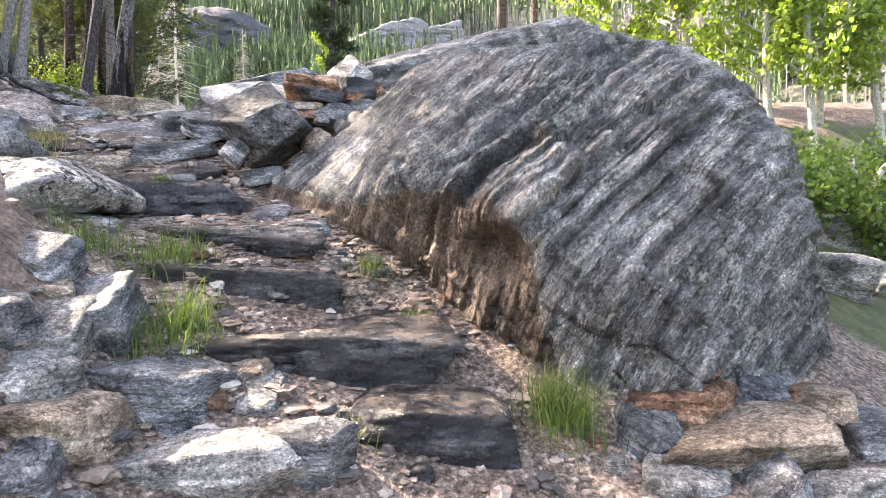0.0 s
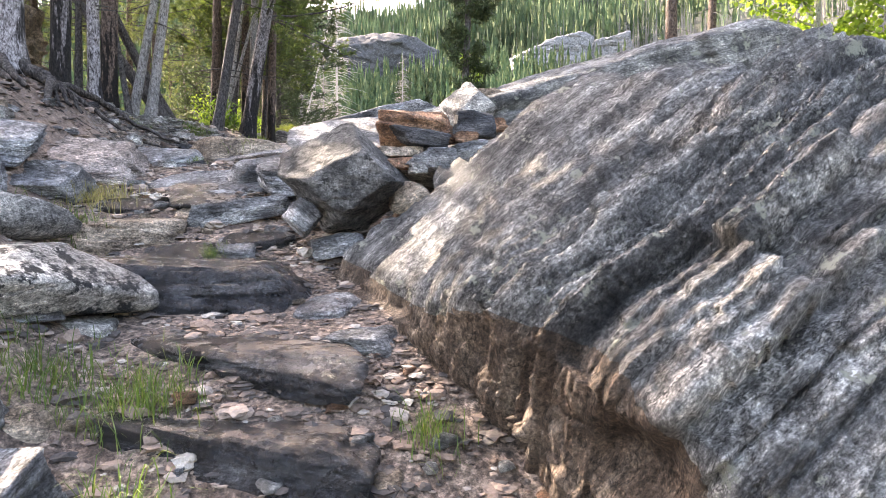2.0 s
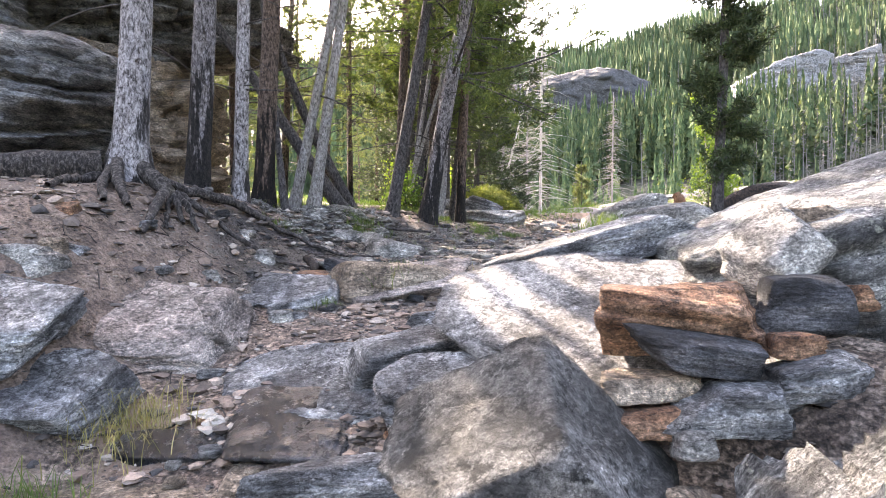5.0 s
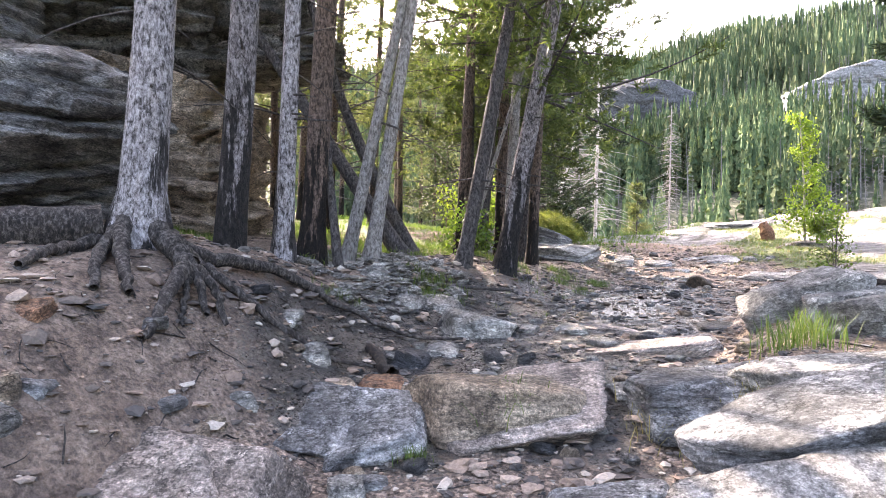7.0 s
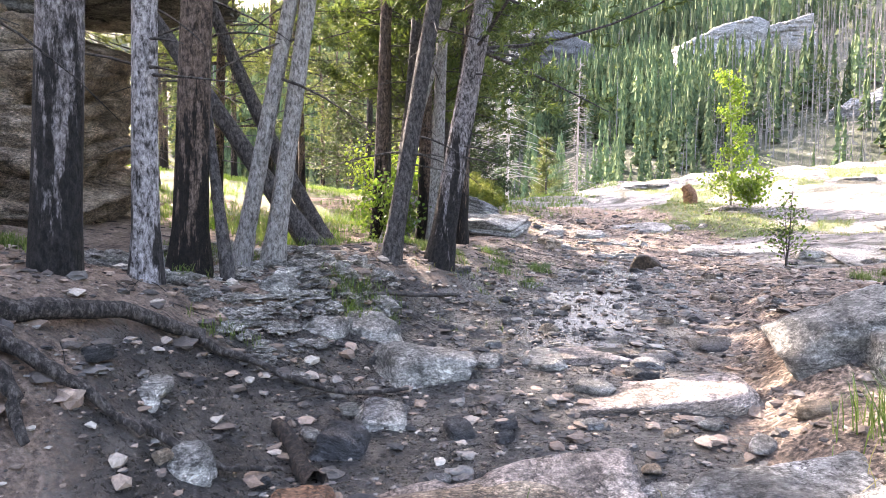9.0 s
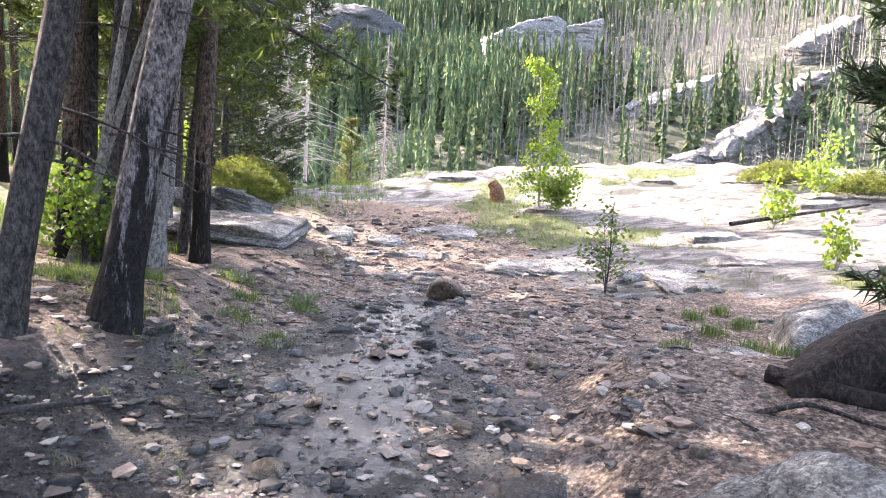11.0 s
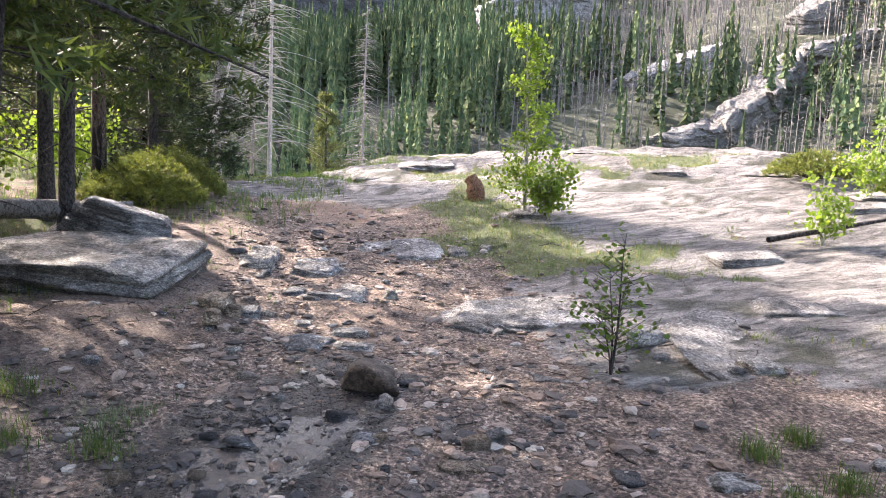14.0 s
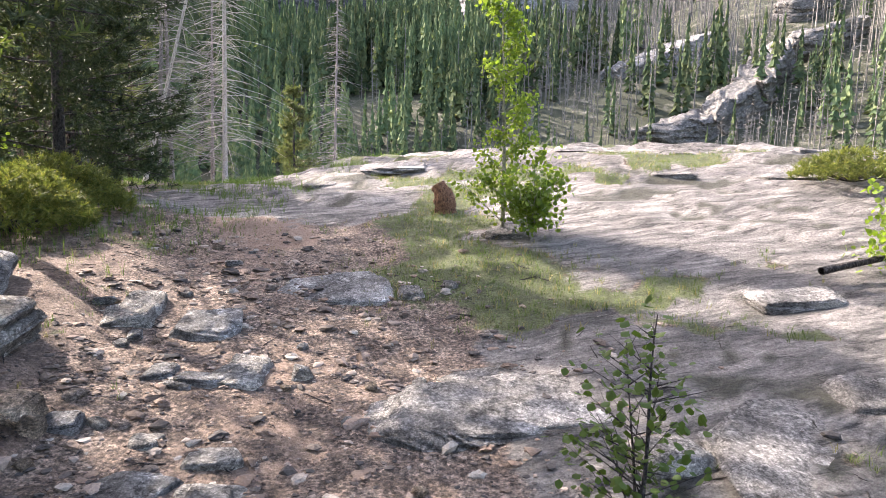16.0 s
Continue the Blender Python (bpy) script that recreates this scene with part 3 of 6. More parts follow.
def trail_zones(x, y):
    d = x - trail_x(y)
    wob = 0.35 * fbm(x, y, 1.1, 4, 51)
    r = np.hypot(x + 3, y - 10)
    bare = np.maximum(ease((dome(x, y) - 0.1) * 3), ease((d - 1.15 + wob) / 0.7) * ease((y - 14.3 + 1.2 * wob) / 1.2))
    tufts = ease((fbm(x, y, 1.4, 4, 57) - 0.18) * 5)
    green_strip = np.exp(-(((x + 3.7 + wob) / 1.1) ** 2 + ((y - 18.8 + wob) / 0.9) ** 2) * 1.2)
    edge = np.exp(-((d + 1.5 + wob) / 0.55) ** 2) * ease((y - 9) / 2) * 0.8
    green = np.clip(np.maximum(green_strip * 1.1, bare * tufts * 0.75) + 0.62 * edge * ease((fbm(x, y, 0.5, 4, 59) + 0.05) * 3), 0, 1)
    green = np.maximum(green, ease((r - 16) / 6) * ease((0.5 - dome(x, y)) * 4) * ease((-d - 2) / 2) * 0.42)
    green = np.maximum(green, 0.95 * ease((d - 2.5) / 2) * ease((14 - y) / 3) * ease((fbm(x, y, 1.5, 3, 55) + 0.5) * 2))
    green = np.maximum(green, 0.6 * ease((-d - 2.6 + wob) / 1.2) * ease((y - 10.5) / 2) * ease((fbm(x, y, 1.1, 3, 67) + 0.5) * 2))
    bare = np.clip(bare - green * 0.9, 0, 1) * (1 - ease((r - 40) / 20))
    wet = np.exp(-((d + 0.3 + wob) / 1.3) ** 2) * ease((y - 6.6) / 2.0) * ease((13.6 - y) / 2.2) * 1.05
    wet = np.maximum(wet, 1.1 * np.exp(-((d + 1.05 + wob) / 0.95) ** 2) * ease((y - 6.6) / 1) * ease((12 - y) / 2))
    wet = np.maximum(wet, 0.75 * np.exp(-((d + 0.7) / 0.45) ** 2) * ease((15.3 - y) / 1.5) * ease((y - 11) / 1))
    runnel = np.exp(-((x + 3.9 + 0.5 * ease((y - 12) / 1.2) + 0.5 * wob) / 0.55) ** 2) * ease((15.6 - y) / 1.2) * ease((y - 11) / 1)
    wet = np.maximum(wet, 0.95 * runnel)
    pool = wet * np.exp(-((d + 0.25 + 0.4 * fbm(x, y, 1.0, 3, 63)) / 0.75) ** 2) * ease((y - 9.2) / 1.2) * ease((14.6 - y) / 1.0) * 0.86
    pool = np.maximum(pool, 0.42 * runnel * ease((13.9 - y) / 0.8))
    sand = np.exp(-((d + 0.1 + wob) / 0.8) ** 2) * ease((y - 18.6) / 1.6) * ease((34 - y) / 4) * 1.1
    sand = np.maximum(sand, 0.85 * np.exp(-((x + 3.3) / 0.45) ** 2 - ((y - 5.7) / 0.35) ** 2))
    sand = np.maximum(sand, 0.5 * ease((fbm(x, y, 1.6, 3, 71) + 0.05) * 3) * np.exp(-(d / 1.3) ** 2) * ease((y - 13.8) / 1.5))
    duff = ease((-d - 1.2 + wob) / 0.5) * 0.95
    slope = ease((r - 40) / 20)
    seam = np.exp(-(np.abs(fbm(x * 0.5 + 0.4 * y, y - 0.3 * x, 1.7, 4, 27)) / 0.045) ** 2)
    seam = np.maximum(seam, np.exp(-(np.abs(fbm(x * 0.35 - 0.5 * y, y * 0.9 + 0.5 * x, 1.3, 4, 29)) / 0.03) ** 2)) * bare * ease((fbm(x, y, 1.6, 3, 77) + 0.25) * 3)
    return dict(seam=seam, bare=bare, green=green, wet=wet, pool=pool, sand=sand, duff=duff, slope=slope)


gx = stretched(470, -620, 620, -3.2, 5.2)
gy = stretched(640, -420, 620, 8.5, 8.5)
gxx, gyy = np.meshgrid(gx, gy, indexing="ij")
gv = np.stack([gxx, gyy, ground_height(gxx, gyy)], -1).reshape(-1, 3)
gi, gj = np.meshgrid(np.arange(len(gx) - 1), np.arange(len(gy) - 1), indexing="ij")
ga = gi * len(gy) + gj
gf = np.stack([ga, ga + len(gy), ga + len(gy) + 1, ga + 1], -1).reshape(-1, 4)
ground_mesh = mesh_of("ground", gv, gf, GROUND)
for key, values in trail_zones(gxx, gyy).items():
    ground_mesh.attributes.new(key, "FLOAT", "POINT").data.foreach_set("value", values.ravel().astype(np.float32))
tagged(new("ground", ground_mesh), "stony dirt trail, bare granite and wooded mountain slopes", "ground", kind="structure")


# ---- the great boulder beside the steps ----
def great_boulder():
    dirs, faces = ball(8)
    c = np.array((0.75, 4.35, 1.15))
    planes = [((-0.40, -0.46, 0.79), (0.0, 4.3, 2.02)), ((-0.74, -0.62, -0.26), (-0.55, 4.25, 1.42)), ((-0.2, -0.95, -0.2), (0.84, 3.25, 0.5)),
              ((0.5, -0.86, 0.05), (1.65, 3.4, 0.6)), ((0.93, -0.25, 0.2), (2.45, 4.1, 0.7)), ((0.05, -0.05, 1.0), (1.1, 4.6, 2.66)),
              ((0.66, -0.34, 0.67), (1.7, 3.9, 2.35)), ((0.15, 0.95, 0.27), (0.5, 6.2, 1.6)), ((-0.80, 0.58, 0.1), (-1.3, 5.5, 1.6)),
              ((0, 0, -1), (0, 0, 0.0)), ((0.1, -0.62, 0.78), (0.8, 3.52, 2.07)), ((0.12, -0.86, 0.5), (0.95, 3.32, 1.40)), ((0.5, -0.6, 0.6), (1.55, 3.50, 1.80))]
    normals = [np.array(n) / np.linalg.norm(n) for n, _ in planes]
    offsets = [float(n @ (np.array(q) - c)) for n, (_, q) in zip(normals, planes)]
    r = faceted(dirs, normals, offsets, 17)
    p = dirs * r[:, None]
    # layers run up the face, so that ribs and grooves follow them
    layer = np.array((0.70, -0.56, -0.44))
    layer /= np.linalg.norm(layer)
    out = plates(p, layer, np.cross(normals[0], layer), ((0.40, 0.12, 1.5, 2), (0.16, 0.10, 0.6, 3), (0.055, 0.034, 0.3, 4))) - 0.05
    face = ease((p @ normals[0] / offsets[0] - 0.6) / 0.3)
    out = out * (0.55 + 0.45 * face)
    crack = np.abs(noise3(p * np.array((1, 1, 0.8)), 0.8, 3, 41))
    out = out - 0.03 * np.exp(-(crack / 0.015) ** 2)
    out = out + 0.05 * noise3(p, 0.8, 5, 11) - 0.03 * np.abs(noise3(p, 0.3, 4, 17)) + 0.022 * noise3(p, 0.11, 3, 43) + 0.012 * noise3(p, 0.05, 3, 23)
    q = p + dirs * out[:, None]
    q = q - normals[0] * (0.15 * ease((-p[:, 0] - 0.9) / 0.7) * ease((p @ normals[0] / offsets[0] - 0.7) / 0.2))[:, None]
    q = q + c
    # a scooped hollow low on the face
    hollow = np.exp(-(((q - np.array((0.22, 3.2, 1.2))) / np.array((0.17, 0.3, 0.17))) ** 2).sum(1) ** 1.6)
    q = q + hollow[:, None] * np.array((0.06, 0.2, 0.02))
    turn = Vector((0, 0, 1)).rotation_difference(Vector(layer)).to_matrix().to_4x4()
    back = np.array(turn.inverted().to_3x3())
    me = mesh_of("boulder", (q - c) @ back.T, faces, ROCK["great"])
    me.materials.append(ROCK["underside"])
    # the sheltered side below the slanting edge is brown
    low = (p @ normals[1] / offsets[1] + 0.10 * noise3(p, 0.5, 4, 61)) > (np.stack([p @ n / o for n, o in zip(normals, offsets)], 1)[:, [0, 2, 10, 11]].max(1))
    me.polygons.foreach_set("material_index", low[faces].all(1).astype(np.int32))
    ob = new("boulder", me)
    ob.matrix_world = Matrix.Translation(c) @ turn
    return tagged(ob, "huge grey banded gneiss boulder with slanting grooves beside the steps", "boulder")


great_boulder()


def back_ridge():
    """The dark ridge of rock that goes on behind the great boulder."""
    v, f = rock_verts(77, (4.8, 2.2, 1.6), "slab", 7)
    ob = new("rock_ridge", mesh_of("rock_ridge", v, f, ROCK["great"]))
    ob.matrix_world = pose(0.35, 9.05, 2.88, 4, -18, 42)
    return tagged(ob, "dark grey layered rock ridge behind the great boulder", "rock")


back_ridge()


def cliff_block(label, x, y, z, size, yaw, tilt, seed, mat):
    v, f = rock_verts(seed, size, "block", 7)
    crack = np.abs(noise3(v, 0.9, 3, seed))
    step = plates(v, np.array((0.15, -0.2, 1.0)), np.array((1.0, 0.3, 0)), ((0.5, 0.30, 1.3, seed), (0.2, 0.12, 0.6, seed + 1), (0.08, 0.05, 0.3, seed + 2)))
    out = v / np.linalg.norm(v, axis=1)[:, None] * np.array((1, 1, 0.3))
    v = v * (1 - 0.09 * np.exp(-(crack / 0.03) ** 2))[:, None] + out * step[:, None]
    ob = new("cliff", mesh_of("cliff", v, f, ROCK[mat]))
    ob.matrix_world = pose(x, y, z, 0, tilt, yaw)
    return tagged(ob, label, "cliff")


cliff_block("grey mossy rock outcrop behind the rooted pine", -8.3, 6.6, 4.0, (2.6, 2.2, 2.2), 36, 6, 201, "schist")
cliff_block("brown weathered rock wall behind the tree trunks", -10.2, 9.5, 4.4, (3.8, 2.2, 2.9), 36, 0, 202, "tan")
cliff_block("dark overhanging block on top of the rock wall", -11.0, 9.9, 6.9, (4.6, 3.4, 2.6), 38, -6, 203, "cube")
cliff_block("grey rock outcrop with grass on top", -10.4, 6.3, 5.2, (3.4, 3.0, 3.2), 30, 8, 204, "schist")


# ---- boulders, ledges and stones ----
rock("boulder", "grey layered boulder with a flat pale top beside the steps", -1.33, 2.99, 0.65, (0.70, 0.58, 0.31), 0, 4, 101, "schist", "block")
rock("boulder", "pale cream granite boulder at the foot of the steps", -1.04, 2.56, 0.42, (0.81, 0.38, 0.27), 0, -6, 102, "granite", "block")
rock("boulder", "brown angular boulder with a flat top in a rock pile", -1.51, 2.54, 0.62, (0.43, 0.42, 0.31), 0, 3, 103, "tan", "block")
rock("boulder", "pale grey speckled boulder in a rock pile", -1.69, 2.61, 0.80, (0.43, 0.38, 0.29), 0, 0, 104, "granite", "round")
rock("boulder", "dark grey layered boulder on the bank", -1.85, 2.70, 1.01, (0.29, 0.31, 0.28), 0, 0, 105, "schist", "block")
rock("boulder", "dark grey tilted slab beside the grass", -1.71, 3.11, 0.97, (0.46, 0.49, 0.24), 0, -12, 106, "schist", "slab", 22)
rock("stone", "pale flat stone wedged between boulders", -1.73, 2.87, 0.93, (0.38, 0.40, 0.18), 0, 0, 107, "granite", "slab", 22)
rock("stone", "cream rounded stone in the grass", -1.86, 3.49, 1.17, (0.22, 0.24, 0.13), 0, 0, 108, "tan", "round")
rock("stone", "tan rounded stone on the bank", -1.87, 3.14, 1.09, (0.22, 0.24, 0.16), 0, 0, 109, "tan", "round")
rock("stone", "grey stone on the bank", -2.00, 3.25, 1.25, (0.32, 0.34, 0.17), 0, 5, 110, "schist", "slab", 22)
rock("stone", "dark grey small stone on the bank", -1.78, 3.28, 1.08, (0.14, 0.15, 0.12), 0, 0, 111, "schist", "block")
rock("stone", "grey striped stone at the foot of the rock pile", -1.48, 2.27, 0.56, (0.21, 0.22, 0.16), 0, 15, 112, "schist", "slab", 22)
rock("stone", "pale rounded stone at the foot of the rock pile", -1.32, 2.26, 0.45, (0.21, 0.08, 0.11), 0, 0, 113, "granite", "round")
rock("stone", "dark small stone between boulders", -1.20, 2.72, 0.55, (0.12, 0.10, 0.10), 0, 0, 114, "schist", "block")
rock("step_stone", "grey upright stone edging the lowest step", -0.59, 2.60, 0.47, (0.39, 0.19, 0.30), 0, 0, 115, "schist", "block")
rock("step_stone", "dark wet layered slab forming a step", -0.07, 2.90, 0.47, (0.83, 0.38, 0.31), 0, 2, 116, "wet", "slab")
rock("step_stone", "black wet rock slab forming a step", -0.67, 3.36, 0.74, (1.21, 0.55, 0.30), 0, -2, 117, "wet", "slab")
rock("step_stone", "dark wet slab with a dusty top forming a step", -1.11, 3.75, 1.04, (1.06, 0.49, 0.25), 0, 2, 118, "wet", "slab")
rock("step_stone", "dark wet slab forming a step", -1.41, 4.19, 1.29, (0.98, 0.46, 0.18), 0, 1, 119, "wet", "slab")
rock("stone", "pale flat stone on the step", -0.83, 2.91, 0.58, (0.17, 0.18, 0.14), 0, 0, 120, "granite", "slab", 22)
rock("stone", "tan flat stone on the step", -0.91, 3.09, 0.70, (0.17, 0.17, 0.12), 0, 0, 121, "tan", "slab", 22)
rock("stone", "grey flat stone on the step", -0.83, 3.02, 0.64, (0.18, 0.16, 0.12), 0, 0, 122, "schist", "slab", 22)
rock("stone", "grey stone block beside the steps", -0.91, 4.49, 1.32, (0.29, 0.31, 0.16), 0, 0, 123, "schist", "block")
rock("stone", "grey flat stone on the step", -1.25, 4.79, 1.41, (0.28, 0.31, 0.13), 0, 0, 124, "schist", "slab", 13)
rock("stone", "brown rounded stone on the step", -0.72, 3.66, 0.98, (0.12, 0.14, 0.12), 0, 0, 125, "tan", "round")
rock("stone", "tan rounded stone on the step", -0.54, 3.72, 0.98, (0.13, 0.15, 0.12), 0, 0, 126, "tan", "round")
rock("stone", "pale stone below the lichened boulder", -2.20, 4.17, 1.39, (0.31, 0.34, 0.13), 0, 0, 127, "granite", "round")
rock("boulder", "pale rounded boulder with dark lichen spots", -2.56, 4.04, 1.64, (0.95, 0.97, 0.33), 0, 0, 128, "lichen", "round")
rock("boulder", "grey flat slab under the lichened boulder", -2.51, 3.84, 1.51, (0.58, 0.37, 0.10), 0, 0, 129, "schist", "slab")
rock("boulder", "rust brown flat topped boulder below the great boulder", 1.14, 3.28, 0.46, (0.54, 0.36, 0.21), 0, 2, 130, "rust", "block")
rock("boulder", "tan and grey angular boulder in the rock pile", 1.49, 3.07, 0.33, (0.78, 0.47, 0.29), 0, -6, 131, "tan", "block")
rock("boulder", "grey striped stone leaning in the rock pile", 1.64, 3.49, 0.49, (0.36, 0.38, 0.21), 0, 10, 132, "schist", "slab", 19)
rock("boulder", "grey boulder in the rock pile", 2.13, 3.22, 0.32, (0.36, 0.38, 0.26), 0, 0, 133, "schist", "block")
rock("boulder", "grey striped stone standing on edge", 1.39, 2.73, 0.23, (0.31, 0.33, 0.23), 0, -30, 134, "schist", "slab", 4)
rock("boulder", "pale grey flat topped boulder", 1.72, 2.71, 0.26, (0.46, 0.21, 0.18), 0, 0, 135, "granite", "block")
rock("stone", "pale grey angular stone on gravel", 1.04, 2.78, 0.26, (0.41, 0.29, 0.18), 0, 8, 136, "granite", "slab", 12)
rock("stone", "grey angular stone at the foot of the great boulder", 0.94, 3.07, 0.39, (0.31, 0.33, 0.20), 0, 10, 137, "schist", "slab", 22)
rock("stone", "reddish small stone in the rock pile", 1.33, 3.29, 0.64, (0.13, 0.11, 0.08), 0, 0, 138, "rust", "round")
rock("stone", "reddish stone in the rock pile", 1.87, 3.40, 0.47, (0.22, 0.18, 0.11), 0, 0, 139, "rust", "block")
rock("stone", "tan stone in the rock pile", 1.95, 3.31, 0.46, (0.24, 0.20, 0.14), 0, 0, 140, "tan", "block")
rock("stone", "tan flat stone on gravel", 0.49, 2.93, 0.39, (0.23, 0.17, 0.13), 0, 0, 141, "tan", "slab", 22)
rock("stone", "pale small stone on gravel", 0.74, 2.84, 0.32, (0.12, 0.12, 0.11), 0, 0, 142, "granite", "block")
rock("stone", "pale pebble on gravel", 0.52, 2.83, 0.36, (0.09, 0.05, 0.08), 0, 0, 143, "granite", "round")
rock("stone", "reddish small stone on gravel", 0.67, 2.94, 0.39, (0.09, 0.10, 0.09), 0, 0, 144, "rust", "block")
rock("stone", "tan pebble on gravel", 0.46, 2.75, 0.34, (0.11, 0.05, 0.09), 0, 0, 145, "tan", "round")
rock("stone", "dark wet stone below the step", -0.11, 2.64, 0.38, (0.14, 0.07, 0.10), 0, 0, 146, "wet", "round")
rock("step_stone", "long brown layered ledge across the trail", -3.15, 5.24, 1.78, (1.20, 0.55, 0.28), 29, 0, 147, "tan", "slab")
rock("step_stone", "black wet rock ledge with a dusty top", -2.09, 4.72, 1.51, (1.28, 0.57, 0.34), 29, 0, 148, "wet", "slab")
rock("rock_ledge", "pinkish flat bedrock slab in the trail", -4.18, 6.27, 2.38, (1.04, 0.95, 0.30), 29, 6, 149, "pink", "slab", 22)
rock("boulder", "tan flat boulder in the trail", -3.65, 7.97, 2.57, (1.00, 1.05, 0.37), 29, 0, 150, "tan", "round")
rock("boulder", "pale cream boulder at the trail edge", -3.23, 4.49, 1.93, (0.55, 0.57, 0.32), 29, -4, 151, "granite", "round")
rock("boulder", "grey boulder with a white top and dark spots", -2.61, 4.09, 1.61, (0.53, 0.55, 0.35), 29, 0, 152, "lichen", "block")
rock("boulder", "dark angular boulder on the bank", -4.35, 5.18, 2.48, (0.71, 0.74, 0.38), 29, 10, 153, "schist", "block")
rock("stone", "pale stone on the bank", -4.68, 5.80, 2.79, (0.36, 0.39, 0.22), 29, 0, 154, "granite", "round")
rock("boulder", "dark lichen covered angular boulder leaning against the great boulder", -1.47, 5.64, 2.17, (0.79, 0.54, 0.61), 29, 0, 155, "cube", "pyramid")
rock("stone", "grey stone wedged below the angular boulder", -1.52, 5.55, 1.74, (0.33, 0.24, 0.14), 29, -12, 156, "schist", "slab")
rock("stone", "dark slab wedged under the angular boulder", -1.69, 5.41, 1.93, (0.19, 0.14, 0.18), 29, 40, 157, "schist", "slab")
rock("stone", "tan rounded stone between the boulders", -1.13, 5.82, 2.06, (0.29, 0.24, 0.20), 29, -20, 158, "tan", "round")
rock("boulder", "rust coloured angular boulder in the rock pile", -1.25, 6.45, 2.60, (0.54, 0.40, 0.25), 29, 0, 159, "rust", "block")
rock("boulder", "dark layered stone in the rock pile", -1.11, 6.26, 2.50, (0.40, 0.30, 0.12), 29, 8, 160, "dark", "slab")
rock("boulder", "white sunlit angular boulder in the rock pile", -0.91, 7.04, 2.84, (0.40, 0.26, 0.37), 29, -10, 161, "bright", "pyramid")
rock("boulder", "dark grey stone in the rock pile", -0.85, 6.71, 2.64, (0.32, 0.21, 0.23), 29, 0, 162, "dark", "block")
rock("stone", "grey block in the rock pile", -1.01, 6.17, 2.34, (0.27, 0.23, 0.17), 29, 0, 163, "schist", "block")
rock("stone", "grey flat stone in the rock pile", -0.81, 6.40, 2.42, (0.30, 0.22, 0.12), 29, -12, 164, "schist", "slab")
rock("stone", "tan flat stone in the rock pile", -1.27, 6.14, 2.39, (0.30, 0.22, 0.08), 29, 0, 165, "tan", "slab")
rock("stone", "brown flat stone in the rock pile", -1.23, 6.03, 2.30, (0.26, 0.19, 0.08), 29, 0, 166, "rust", "slab")
rock("stone", "pale small stone in the rock pile", -1.09, 5.96, 2.26, (0.13, 0.11, 0.09), 29, 0, 167, "granite", "block")
rock("stone", "reddish stone in the rock pile", -0.86, 6.45, 2.52, (0.16, 0.14, 0.09), 29, 0, 168, "rust", "block")
rock("stone", "brown stone in the rock pile", -0.68, 6.88, 2.67, (0.13, 0.11, 0.11), 29, 0, 169, "rust", "block")
rock("boulder", "brown stone in the rock pile", -0.85, 7.41, 2.95, (0.31, 0.24, 0.19), 29, 0, 170, "tan", "block")
rock("stone", "grey slab behind the rock pile", -1.69, 8.49, 2.92, (0.51, 0.39, 0.16), 29, 0, 173, "granite", "slab")
rock("rock_ledge", "grey wet layered bedrock in the trail", -2.91, 6.35, 2.14, (0.96, 0.87, 0.19), 29, -4, 174, "schist", "slab", 16)
rock("rock_ledge", "grey long slab lying against the angular boulder", -2.30, 5.79, 1.98, (0.59, 0.22, 0.14), 29, -8, 175, "schist", "slab")
rock("rock_ledge", "grey bedrock in the trail", -4.28, 7.46, 2.50, (0.85, 0.79, 0.21), 29, 0, 176, "schist", "slab", 15)
rock("stone", "tan stone below the ledge", -1.54, 4.81, 1.46, (0.12, 0.09, 0.10), 29, 0, 177, "tan", "round")
rock("stone", "dark flat stone in the trail", -2.14, 5.37, 1.68, (0.26, 0.28, 0.16), 29, 0, 178, "schist", "slab", 22)
rock("boulder", "grey rounded boulder in the mud", -4.67, 9.36, 2.85, (0.53, 0.57, 0.29), 34, 8, 179, "granite", "round")
rock("rock_ledge", "grey striped slab jutting from the trail", -4.07, 7.40, 2.47, (0.56, 0.51, 0.20), 34, -14, 180, "schist", "slab", 14)
rock("rock_ledge", "pinkish bedrock slab in the trail", -3.68, 7.95, 2.53, (0.92, 0.82, 0.28), 34, -6, 181, "pink", "slab", 11)
rock("rock_ledge", "pinkish flat bedrock beside the mud", -4.22, 6.20, 2.42, (0.83, 0.45, 0.21), 34, -2, 182, "pink", "slab", 22)
rock("boulder", "broad sunlit pale slab close to the trail", -1.48, 6.98, 2.46, (1.35, 1.15, 0.32), 20, 0, 183, "slabrock", "slab", 26)
rock("rock_ledge", "dark layered slab at the trail edge", -2.85, 7.40, 2.43, (0.51, 0.28, 0.11), 34, -10, 184, "schist", "slab")
rock("boulder", "sunlit pale slab above the trail", -1.84, 8.42, 2.87, (1.08, 0.76, 0.24), 33, -4, 185, "granite", "block")
rock("boulder", "grey flat slab leaning at the trail edge", -2.02, 7.60, 2.84, (1.15, 0.55, 0.22), 38, -17, 186, "schist", "slab")
rock("stone", "pale flat stone on the trail", -3.14, 8.51, 2.63, (0.26, 0.28, 0.15), 34, 0, 187, "granite", "slab", 6)
rock("stone", "white stone on the trail", -2.82, 8.44, 2.62, (0.26, 0.28, 0.15), 34, 0, 188, "bright", "block")
rock("stone", "pale stone on the trail", -3.18, 8.00, 2.54, (0.17, 0.19, 0.13), 34, 0, 189, "granite", "slab", 11)
